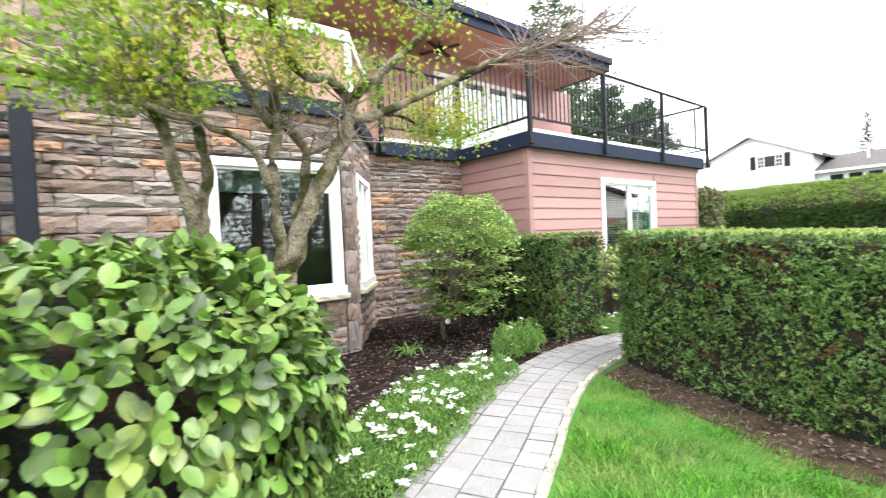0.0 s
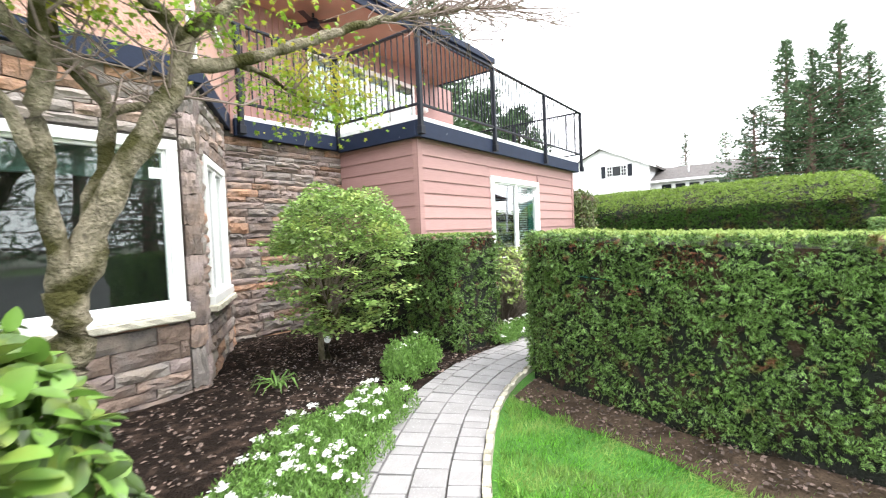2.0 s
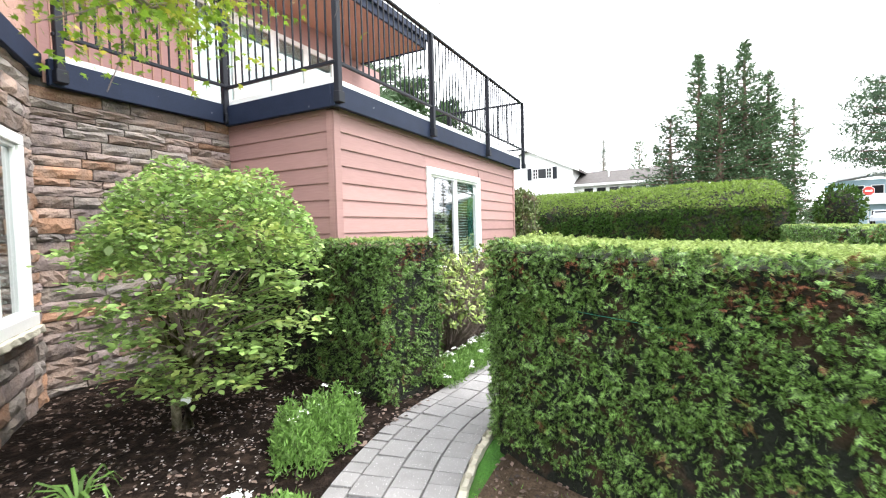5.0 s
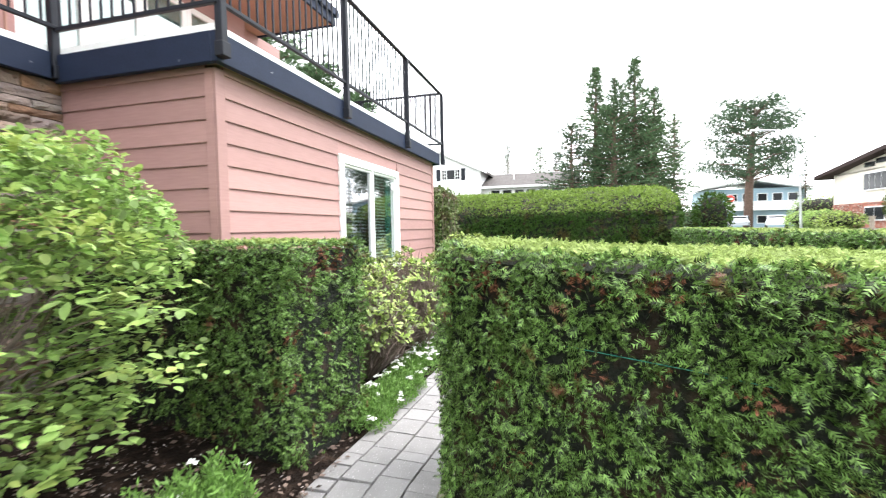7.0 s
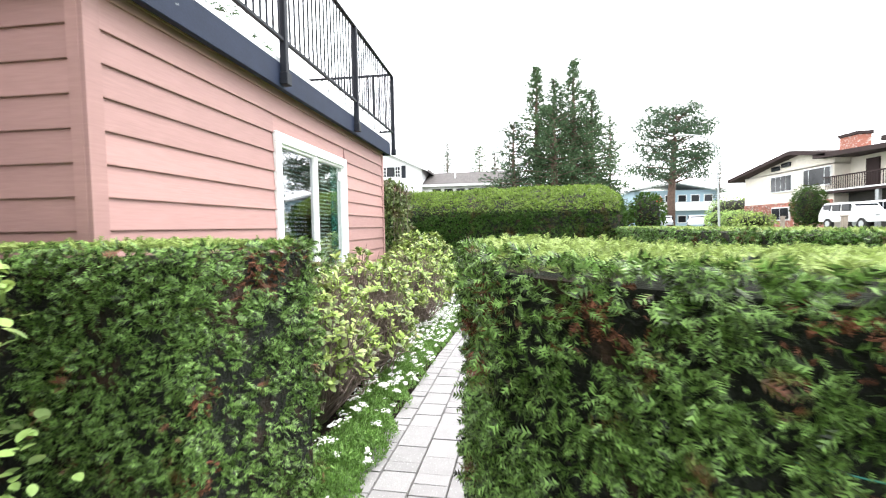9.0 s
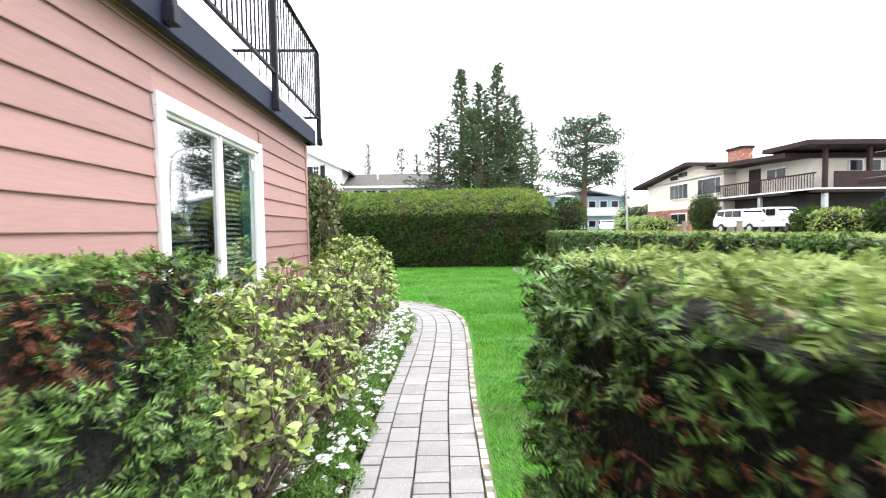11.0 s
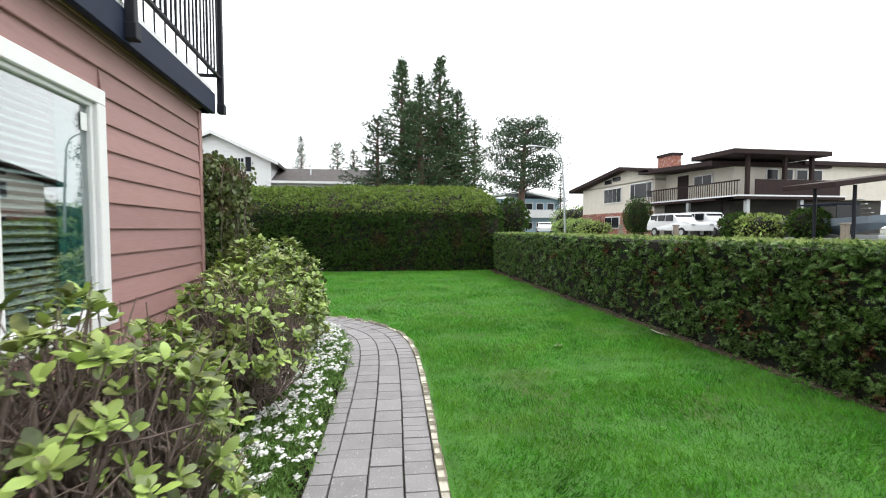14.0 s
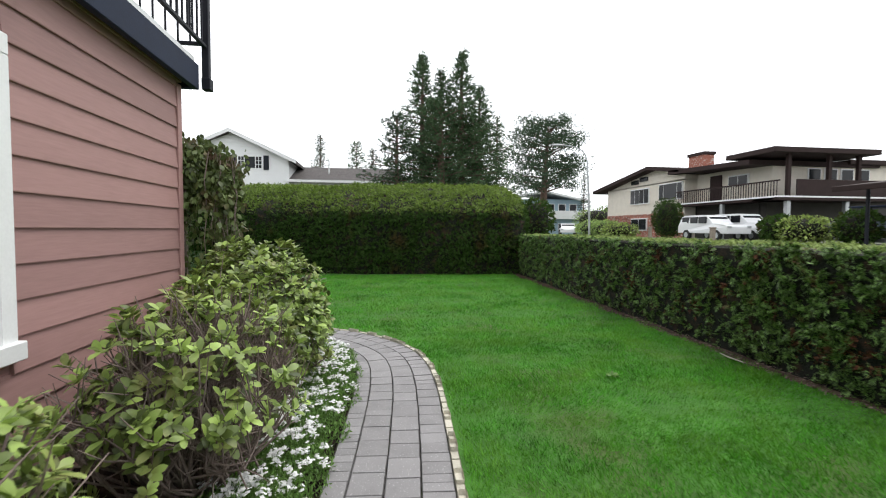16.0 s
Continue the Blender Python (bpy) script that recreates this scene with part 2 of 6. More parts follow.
def part(name, bm, mat, parent=None, label="", smooth=False):
    ob = new(name, mesh_from(name, bm, mat, smooth))
    ob.parent = parent
    return tagged(ob, label)


def thing(name, label, category, group="", at=(0, 0, 0), kind=""):
    ob = new(name)
    ob.location = at
    return tagged(ob, label, category, group, kind)


def box(bm, lo, hi, bevel=0.0, m=None):
    """Adds a box between two corners, with bevelled edges."""
    r = bmesh.ops.create_cube(bm, size=1)
    vs = r["verts"]
    for v in vs:
        v.co = Vector([lo[i] + (v.co[i] + 0.5) * (hi[i] - lo[i]) for i in range(3)])
    if bevel:
        es = list({e for v in vs for e in v.link_edges})
        r = bmesh.ops.bevel(bm, geom=es, offset=bevel, segments=1, affect="EDGES")
        vs = list({v for f in r["faces"] for v in f.verts} | {v for v in vs if v.is_valid})
    if m is not None:
        bmesh.ops.transform(bm, matrix=m, verts=vs)
    return bm


def boxed(lo, hi, bevel=0.0, m=None):
    return box(bmesh.new(), lo, hi, bevel, m)


def tube(bm, points, radii, sides=7):
    """Adds a tapered tube along points."""
    rings = []
    for i, p in enumerate(points):
        p = Vector(p)
        a = Vector(points[max(i - 1, 0)])
        b = Vector(points[min(i + 1, len(points) - 1)])
        q = (b - a).to_track_quat("Z", "Y")
        rings.append([bm.verts.new(p + q @ Vector((radii[i] * math.cos(k * math.tau / sides), radii[i] * math.sin(k * math.tau / sides), 0))) for k in range(sides)])
    for r0, r1 in zip(rings, rings[1:]):
        for k in range(sides):
            bm.faces.new((r0[k], r0[(k + 1) % sides], r1[(k + 1) % sides], r1[k]))
    bm.faces.new(rings[0][::-1])
    bm.faces.new(rings[-1])
    return bm


def prism(bm, outline, z0, z1):
    """Adds an upright prism over a flat outline."""
    lo = [bm.verts.new((x, y, z0)) for x, y in outline]
    hi = [bm.verts.new((x, y, z1)) for x, y in outline]
    n = len(outline)
    for i in range(n):
        bm.faces.new((lo[i], lo[(i + 1) % n], hi[(i + 1) % n], hi[i]))
    bm.faces.new(lo[::-1])
    bm.faces.new(hi)
    bmesh.ops.recalc_face_normals(bm, faces=bm.faces)
    return bm


def smooth_path(points, step):
    """Points at even steps along a smooth curve through the given ones."""
    p = [Vector(q) for q in points]
    dense = []
    for i in range(len(p) - 1):
        a, b, c, d = p[max(i - 1, 0)], p[i], p[i + 1], p[min(i + 2, len(p) - 1)]
        for k in range(24):
            t = k / 24
            dense.append(0.5 * ((2 * b) + (c - a) * t + (2 * a - 5 * b + 4 * c - d) * t * t + (3 * b - a - 3 * c + d) * t ** 3))
    dense.append(p[-1])
    out, left = [dense[0]], step
    for a, b in zip(dense, dense[1:]):
        d = (b - a).length
        while d >= left:
            a = a + (b - a) * (left / d)
            out.append(a)
            d -= left
            left = step
        left -= d
    return out


LEAF = {  # outlines of single leaves, along y from the stalk: vertices and faces
    "oval": (np.array([(0, 0, 0), (0.2, 0.14, 0.05), (0.33, 0.4, 0.08), (0.29, 0.68, 0.06), (0.14, 0.9, 0.0), (0, 1, -0.06), (-0.14, 0.9, 0.0), (-0.29, 0.68, 0.06), (-0.33, 0.4, 0.08), (-0.2, 0.14, 0.05), (0, 0.5, 0.0)]),
             [(k, (k + 1) % 10, 10) for k in range(10)]),
    "small": (np.array([(0, 0, 0), (0.3, 0.5, 0.05), (0, 1, -0.05), (-0.3, 0.5, 0.05)]), [(0, 1, 2), (0, 2, 3)]),
    "narrow": (np.array([(0, 0, 0), (0.15, 0.5, 0.03), (0, 1, -0.08), (-0.15, 0.5, 0.03)]), [(0, 1, 2), (0, 2, 3)]),
    "blade": (np.array([(-0.07, 0, 0), (0.07, 0, 0), (0, 1, 0)]), [(0, 1, 2)]),
    "spray": (np.array([(-0.035, 0, 0), (0.035, 0, 0), (0, 1.0, -0.04)] + [q for y0, l in ((0.12, 0.42), (0.34, 0.4), (0.56, 0.3)) for sx in (1, -1)
                        for q in ((0.0, y0 - 0.03, 0), (sx * l * 0.66, y0 + l * 0.7, 0.03), (0.0, y0 + 0.19, 0))]),
              [(0, 1, 2)] + [(3 + 3 * k, 4 + 3 * k, 5 + 3 * k) for k in range(6)]),
    "frond": (np.array([(-0.03, 0, 0), (0.03, 0, 0), (0, 1.0, -0.2)] + [q for y0, l in ((0.06, 0.4), (0.24, 0.44), (0.42, 0.38), (0.6, 0.27)) for sx in (1, -1)
                        for q in ((0.0, y0 - 0.03, -0.2 * y0 * y0), (sx * l * 0.72, y0 + l * 0.62, -0.2 * y0 * y0 - 0.05), (0.0, y0 + 0.13, -0.2 * y0 * y0))]),
              [(0, 1, 2)] + [(3 + 3 * k, 4 + 3 * k, 5 + 3 * k) for k in range(8)]),
    "broad": (np.array([(0, 0, 0), (0.15, 0.22, 0.04), (0.25, 0.58, 0.06), (0.16, 0.86, 0.01), (0, 1, -0.06), (-0.16, 0.86, 0.01), (-0.25, 0.58, 0.06), (-0.15, 0.22, 0.04)]),
              [(0, 1, 7), (1, 2, 7), (2, 6, 7), (2, 3, 6), (3, 5, 6), (3, 4, 5)]),
    "palm": (np.array([(0, 0, 0), (0.45, 0.25, 0), (0.12, 0.4, 0), (0.4, 0.75, -0.04), (0.08, 0.55, 0), (0, 1, -0.06), (-0.08, 0.55, 0), (-0.4, 0.75, -0.04), (-0.12, 0.4, 0), (-0.45, 0.25, 0)]),
             [(0, 1, 2), (2, 3, 4), (4, 5, 6), (6, 7, 8), (8, 9, 0), (0, 2, 4), (0, 4, 6), (0, 6, 8)]),
    "flower": (np.array([(math.cos(a) * r, math.sin(a) * r, h) for a, r, h in [(0, 0, 0.1)] + [(k * math.tau / 10, 0.5 if k % 2 else 0.33, 0) for k in range(10)]]),
               [(0, 1 + k, 1 + (k + 1) % 10) for k in range(10)]),
}


# ---- ground ----
GARDEN_EDGE = -2.6


def ground_height(x, y):
    """The garden is level; the street beyond the hedges lies higher."""
    a = min(max((x - 25) / 8, 0), 1)
    b = min(max((-3.2 - y) / 8, 0), 1)
    k = max(a, b)
    return 0.95 * k * k * (3 - 2 * k)


def build_ground():
    bm = bmesh.new()
    xs = [-2500, -400, -80, -20] + [-12 + i * 2 for i in range(50)] + [110, 200, 600, 2500]
    ys = [-2500, -500, -150, -80] + [-60 + i * 2 for i in range(55)] + [70, 150, 500, 2500]
    grid = [[bm.verts.new((x, y, ground_height(x, y))) for y in ys] for x in xs]
    for i in range(len(xs) - 1):
        for j in range(len(ys) - 1):
            bm.faces.new((grid[i][j], grid[i + 1][j], grid[i + 1][j + 1], grid[i][j + 1]))
    for f in bm.faces:
        c = f.calc_center_median()
        f.material_index = 0 if -14 < c.x < 27 and -4 < c.y < 20 else 1
    ground = tagged(part("ground", bm, M["lawn"], None, "level green lawn and verge", True), category="ground", kind="structure")
    ground.data.materials.append(M["verge"])
    # street across the far side of the hedge
    bm = bmesh.new()
    pts = [(30 + i * 3.0, -9.0 - i * 0.35, 6.0) for i in range(-12, 30)]
    row = [(bm.verts.new((x, y - w / 2, ground_height(x, y - w / 2) + 0.03)), bm.verts.new((x, y + w / 2, ground_height(x, y + w / 2) + 0.03))) for x, y, w in pts]
    for a, b in zip(row, row[1:]):
        bm.faces.new((a[0], b[0], b[1], a[1]))
    tagged(part("road", bm, M["asphalt"], None, "grey asphalt street beyond the hedge", True), category="road", kind="structure")
    return ground


ground = build_ground()

PATH_LINE = [(-3.2, -0.9), (-1.6, 0.35), (0.2, 1.62), (0.9, 2.05), (1.7, 2.5), (2.2, 2.8), (3.0, 3.2), (3.6, 3.4), (4.37, 3.53), (5.2, 3.49), (6.9, 3.41), (8.3, 3.34),
             (10.1, 3.2), (11.5, 3.13), (12.4, 3.2), (13.05, 3.48), (13.6, 3.95), (13.95, 4.6), (14.1, 5.4), (14.15, 7.0)]
HALF = 0.40


def offset_line(line, d):
    out = []
    for i, p in enumerate(line):
        a, b = line[max(i - 1, 0)], line[min(i + 1, len(line) - 1)]
        t = (b - a).normalized()
        out.append((p.x - t.y * d, p.y + t.x * d))
    return out


def ribbon(name, line, d0, d1, z, mat, label, category):
    bm = bmesh.new()
    a, b = offset_line(line, d0), offset_line(line, d1)
    rows = [(bm.verts.new((*p, z)), bm.verts.new((*q, z))) for p, q in zip(a, b)]
    for r, s in zip(rows, rows[1:]):
        bm.faces.new((r[0], s[0], s[1], r[1]))
    bmesh.ops.recalc_face_normals(bm, faces=bm.faces)
    return tagged(part(name, bm, mat, None, label), category=category, kind="structure")


line = smooth_path([(x, y, 0) for x, y in PATH_LINE], 0.12)
paving = ribbon("pavement", line, -HALF - 0.04, HALF + 0.05, 0.008, M["joint"], "curving garden path of grey concrete pavers", "path")


def bed_height(x, y):
    """Mulch rises gently from the path to the house."""
    k = min(max((y - 3.7) / 3.0, 0), 1)
    return 0.02 + 0.14 * k + 0.012 * math.sin(x * 5.1) * math.sin(y * 4.3)


def build_bed():
    left = offset_line(line, HALF + 0.052)
    bm = bmesh.new()
    rows = []
    for x, y in left:
        if -1.6 < x < 13.9 and y < 5.2:
            top = 7.0 if x < 5.3 else 5.3
            if x > 12.3:
                top = max(y + 0.3, 5.2)
            rows.append([bm.verts.new((x, y + (top - y) * k / 12, bed_height(x, y + (top - y) * k / 12) if k else 0.0)) for k in range(13)])
    for r, s in zip(rows, rows[1:]):
        for k in range(12):
            bm.faces.new((r[k], s[k], s[k + 1], r[k + 1]))
    bmesh.ops.recalc_face_normals(bm, faces=bm.faces)
    return tagged(part("planting_bed", bm, M["mulch"], None, "dark bark mulch bed along the house", True), category="garden bed", kind="structure")


bed = build_bed()


def strip(name, pts, z, mat, label):
    """A thin uneven sheet of soil between two lines of points."""
    bm = bmesh.new()
    rows = []
    for i, (x0, y0, x1, y1) in enumerate(pts):
        rows.append([bm.verts.new((x0 + (x1 - x0) * k / 4, y0 + (y1 - y0) * k / 4, z + (0.015 * math.sin(i * 2.1 + k) if 0 < k < 4 else -0.012))) for k in range(5)])
    for r, s in zip(rows, rows[1:]):
        for k in range(4):
            bm.faces.new((r[k], s[k], s[k + 1], r[k + 1]))
    bmesh.ops.recalc_face_normals(bm, faces=bm.faces)
    return tagged(part(name, bm, mat, None, label, True), category="soil", kind="structure")


strip("soil_strip", [(2.88 + 0.04 * math.sin(i * 1.7) + max(0, (i - 6.5) * 0.13), -1.3 + i * 0.35, 4.75, -1.3 + i * 0.35) for i in range(13)], 0.02, M["soil"], "bare brown soil under the clipped hedge")
strip("soil_strip", [(5.0 + i * 0.6, -0.95 - i * 0.016 + 0.05 * math.sin(i * 1.9), 5.0 + i * 0.6, -1.9 - i * 0.02) for i in range(31)], 0.02, M["soil"], "bare brown soil along the long hedge")


# ---- house ----
BEAM0, BEAM1 = 3.02, 3.27
WX0, WX1, WZ0, WZ1 = 7.36, 9.46, 0.97, 2.62
SX0, SX1, SY0, SY1 = 5.25, 11.6, 5.26, 7.0


def wall_box(name, lo, hi, mat, label):
    return tagged(part(name, boxed(lo, hi), mat, None, label), category="wall", kind="structure")


# siding block: solid walls with the window's opening, boards laid on them
south = tagged(new("wall_south"), "salmon pink lap siding wall with white window", "wall", kind="structure")
bm = bmesh.new()
for lo, hi in (((SX0 + 0.02, SY0 + 0.02, 0), (WX0 + 0.05, SY0 + 0.2, 3.0)), ((WX1 - 0.05, SY0 + 0.02, 0), (SX1 - 0.02, SY0 + 0.2, 3.0)),
               ((WX0 + 0.05, SY0 + 0.02, 0), (WX1 - 0.05, SY0 + 0.2, WZ0 + 0.05)), ((WX0 + 0.05, SY0 + 0.02, WZ1 - 0.05), (WX1 - 0.05, SY0 + 0.2, 3.0))):
    box(bm, lo, hi)
part("wall_core", bm, M["siding"], south)
west = tagged(new("wall_west"), "salmon pink lap siding on the side wall", "wall", kind="structure")
part("wall_core", boxed((SX0 + 0.02, SY0 + 0.2, 0), (SX0 + 0.2, 9.0, 3.0)), M["siding"], west)
east = wall_box("wall_east", (SX1 - 0.2, SY0 + 0.2, 0), (SX1 - 0.02, 9.0, 3.0), M["siding"], "salmon pink siding on the end wall")
wall_box("wall_north", (-1.5, 9.0, 0), (SX1, 9.2, 5.94), M["siding"], "salmon pink rear wall of the house")
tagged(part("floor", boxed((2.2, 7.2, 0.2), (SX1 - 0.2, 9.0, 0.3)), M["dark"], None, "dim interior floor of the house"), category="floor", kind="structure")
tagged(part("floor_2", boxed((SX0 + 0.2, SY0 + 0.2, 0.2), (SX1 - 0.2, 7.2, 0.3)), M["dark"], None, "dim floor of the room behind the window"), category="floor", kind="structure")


def lap_mesh(length):
    """A lap board: thicker at its lower edge, tucked under the one above."""
    bm = bmesh.new()
    sec = [(0, 0.0), (-0.022, 0.0), (-0.024, 0.006), (-0.006, 0.205), (0, 0.205)]
    a = [bm.verts.new((0, y, z)) for y, z in sec]
    b = [bm.verts.new((length, y, z)) for y, z in sec]
    for i in range(len(sec)):
        bm.faces.new((a[i], a[(i + 1) % len(sec)], b[(i + 1) % len(sec)], b[i]))
    bm.faces.new(a[::-1])
    bm.faces.new(b)
    bmesh.ops.recalc_face_normals(bm, faces=bm.faces)
    return mesh_from("siding_board", bm, M["siding"])


def boards():
    runs = {}
    for i in range(16):
        z = 2.79 + 0.0 - 0.195 * (i - 1)
        if z < 0.0:
            break
        spans = [(SX0 + 0.1, SX1 - 0.08)]
        if z < WZ1 - 0.02 and z + 0.195 > WZ0:
            spans = [(SX0 + 0.1, WX0), (WX1, SX1 - 0.08)]
        for a, b in spans:
            key = round(b - a, 3)
            if key not in runs:
                runs[key] = lap_mesh(b - a)
            ob = new("siding_board", runs[key])
            ob.parent, ob.matrix_basis = south, pose(a, SY0 + 0.02, z)
        key = "west"
        if key not in runs:
            runs[key] = lap_mesh(1.66)
        ob = new("siding_board", runs[key])
        ob.parent, ob.matrix_basis = west, pose(SX0 + 0.02, 7.02, z, 0, 0, -90)


boards()
for x0, y0, x1, y1 in ((SX0 - 0.012, SY0 - 0.012, SX0 + 0.1, SY0 + 0.02), (SX0 - 0.012, SY0 + 0.02, SX0 + 0.02, SY0 + 0.1), (SX1 - 0.08, SY0 - 0.012, SX1 + 0.012, SY0 + 0.02), (SX1 - 0.02, SY0 + 0.02, SX1 + 0.012, SY0 + 0.12)):
    part("corner_board", boxed((x0, y0, 0), (x1, y1, BEAM0), 0.003), M["siding"], south)


def window(name, width, z0, z1, m, label, splits, trim=0.11, blinds=(), screens=(), sill=True):
    """A white vinyl window in local x along the wall, y into it: trim, frame, panes, blinds."""
    w = thing(name, label, "window", kind="structure")
    w.matrix_basis = m
    for n, lo, hi in (("trim_board", (0, -0.03, z1 - trim), (width, 0.02, z1)), ("trim_board", (0, -0.03, z0), (trim, 0.02, z1 - trim)),
                      ("trim_board", (width - trim, -0.03, z0), (width, 0.02, z1 - trim)), ("window_sill", (-0.02, -0.06, z0 - 0.05), (width + 0.02, 0.02, z0 + (0.05 if sill else 0.02)))):
        part(n, boxed(lo, hi, 0.006), M["white"], w)
    edges = [trim] + [s * width for s in splits] + [width - trim]
    for i in range(len(edges) - 1):
        a, b = edges[i] + (0.0 if i == 0 else 0.025), edges[i + 1] - (0.0 if i == len(edges) - 2 else 0.025)
        zb, zt = z0 + 0.05, z1 - trim
        bm = bmesh.new()
        f = 0.032
        for lo, hi in (((a, 0.0, zb), (a + f, 0.06, zt)), ((b - f, 0.0, zb), (b, 0.06, zt)), ((a + f, 0.0, zb), (b - f, 0.06, zb + f)), ((a + f, 0.0, zt - f), (b - f, 0.06, zt))):
            box(bm, lo, hi, 0.005)
        fr = part("window_frame", bm, M["white"], w)
        part("pane", boxed((a + f, 0.03, zb + f), (b - f, 0.036, zt - f)), M["screened"] if i in screens else M["glass"], fr).visible_shadow = False
        if i in blinds:
            n = int((zt - zb) / 0.05)
            mesh = mesh_from("slat", boxed((a + 0.04, 0.085, 0), (b - 0.04, 0.135, 0.004), 0, None), M["blind"])
            for k in range(n):
                sl = new("blind_slat", mesh)
                sl.parent, sl.matrix_basis = w, pose(0, 0, zb + 0.03 + k * 0.05, 0, 0, 0) @ Matrix.Translation((0, 0.11, 0)) @ pose(0, 0, 0, 32, 0, 0) @ Matrix.Translation((0, -0.11, 0))
    for s in splits:
        part("mullion", boxed((s * width - 0.025, -0.012, z0 + 0.05), (s * width + 0.025, 0.06, z1 - trim), 0.004), M["white"], w)
    return w


window("window_1", WX1 - WX0, WZ0, WZ1, pose(WX0, SY0, 0), "white vinyl sliding window with venetian blinds", (0.5,), blinds=(0, 1), screens=(0,))
part("drape", boxed((9.04, SY0 + 0.06, 1.03), (9.36, SY0 + 0.075, 2.5), 0.004), M["curtain"], bpy.data.objects["window_1"], "teal green drape at the window's edge").parent = None
tagged(bpy.data.objects["drape"], category="curtain")

part("sticker", boxed((9.24, SY0 + 0.02, 2.3), (9.31, SY0 + 0.026, 2.42)), M["blind"], bpy.data.objects["window_1"], "small white window sticker").matrix_parent_inverse = bpy.data.objects["window_1"].matrix_basis.inverted()

# main stone wall, the bay and the plain wall beside it: mortar cores first
BAY_X, BAY_Y, CORNER_X, CORNER_Y = 2.1, 5.55, 3.17, 7.0
main_wall = tagged(part("wall_main", boxed((2.9, 7.05, 0), (5.27, 7.2, 3.3)), M["mortar"], None, "brown ledge stone wall behind the bed"), category="wall", kind="structure")
VX0, VX1, VZ0, VZ1 = 0.35, 1.92, 0.96, 2.57
front_wall = tagged(new("wall_bay_front"), "rough brown and grey ledge stone front wall", "wall", kind="structure")
bm = bmesh.new()
for lo, hi in (((-1.6, BAY_Y + 0.03, 0), (VX0 + 0.05, BAY_Y + 0.2, 3.2)), ((VX1 - 0.05, BAY_Y + 0.03, 0), (BAY_X - 0.02, BAY_Y + 0.2, 3.2)),
               ((VX0 + 0.05, BAY_Y + 0.03, 0), (VX1 - 0.05, BAY_Y + 0.2, VZ0 + 0.04)), ((VX0 + 0.05, BAY_Y + 0.03, VZ1 - 0.05), (VX1 - 0.05, BAY_Y + 0.2, 3.2))):
    box(bm, lo, hi)
box(bm, (-1.6, BAY_Y - 0.05, 3.2), (0.12, BAY_Y + 0.2, 6.2))
part("wall_core", bm, M["mortar"], front_wall)
SIDE_LEN = math.hypot(CORNER_X - BAY_X, CORNER_Y - BAY_Y)
SIDE_ANG = math.degrees(math.atan2(CORNER_Y - BAY_Y, CORNER_X - BAY_X))
side_m = pose(BAY_X, BAY_Y, 0, 0, 0, SIDE_ANG)
U0, U1 = 0.28, 1.5
side_wall = tagged(new("wall_bay_side"), "rough brown ledge stone angled wall of the bay", "wall", kind="structure")
bm = bmesh.new()
for lo, hi in (((0.0, 0.03, 0), (U0 + 0.05, 0.18, 3.2)), ((U1 - 0.05, 0.03, 0), (SIDE_LEN + 0.05, 0.18, 3.2)), ((U0 + 0.05, 0.03, 0), (U1 - 0.05, 0.18, VZ0 + 0.04)), ((U0 + 0.05, 0.03, 2.5), (U1 - 0.05, 0.18, 3.2))):
    box(bm, lo, hi, 0, side_m)
part("wall_core", bm, M["mortar"], side_wall)
window("window_2", VX1 - VX0, VZ0, VZ1, pose(VX0, BAY_Y - 0.01, 0), "large white vinyl picture window in stone", (), trim=0.1)
part("sticker", boxed((1.68, BAY_Y + 0.012, 2.2), (1.79, BAY_Y + 0.018, 2.3)), M["blind"], bpy.data.objects["window_2"], "small pale window sticker").matrix_parent_inverse = bpy.data.objects["window_2"].matrix_basis.inverted()
window("window_3", U1 - U0, VZ0, 2.52, side_m @ pose(U0, -0.01, 0), "white vinyl side window of the stone bay", (0.5,), trim=0.09, blinds=(1,), screens=(0,))
part("blind", boxed((VX0 + 0.14, BAY_Y + 0.16, 2.2), (VX1 - 0.14, BAY_Y + 0.2, 2.46), 0.01), M["sage"], None, "rolled pale green blind at the window top").parent = None
tagged(bpy.data.objects["blind"], category="blind")
for parent, m, a, b, z in ((front_wall, pose(0, BAY_Y, 0), VX0 - 0.06, VX1 + 0.05, VZ0 - 0.05), (side_wall, side_m, U0 - 0.05, U1 + 0.04, VZ0 - 0.05)):
    bm = boxed((a, -0.1, z - 0.075), (b, 0.03, z - 0.002), 0.012)
    bmesh.ops.subdivide_edges(bm, edges=[e for e in bm.edges if e.calc_length() > 0.5], cuts=14)
    for v in bm.verts:
        v.co += Vector((0, 0.007 * math.sin(v.co.x * 31 + v.co.z * 90), 0.005 * math.sin(v.co.x * 23 + v.co.y * 60)))
    bmesh.ops.transform(bm, matrix=m, verts=bm.verts)
    part("stone_sill", bm, M["curb"], parent, "pale rough stone sill")
# room walls inside, their dimness put into the colour
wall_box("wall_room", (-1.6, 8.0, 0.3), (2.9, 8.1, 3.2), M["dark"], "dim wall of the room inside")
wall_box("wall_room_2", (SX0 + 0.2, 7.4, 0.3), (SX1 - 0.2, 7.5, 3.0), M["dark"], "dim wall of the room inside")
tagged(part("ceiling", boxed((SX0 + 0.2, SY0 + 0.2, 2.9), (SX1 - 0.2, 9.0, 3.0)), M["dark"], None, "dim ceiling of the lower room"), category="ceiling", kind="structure")

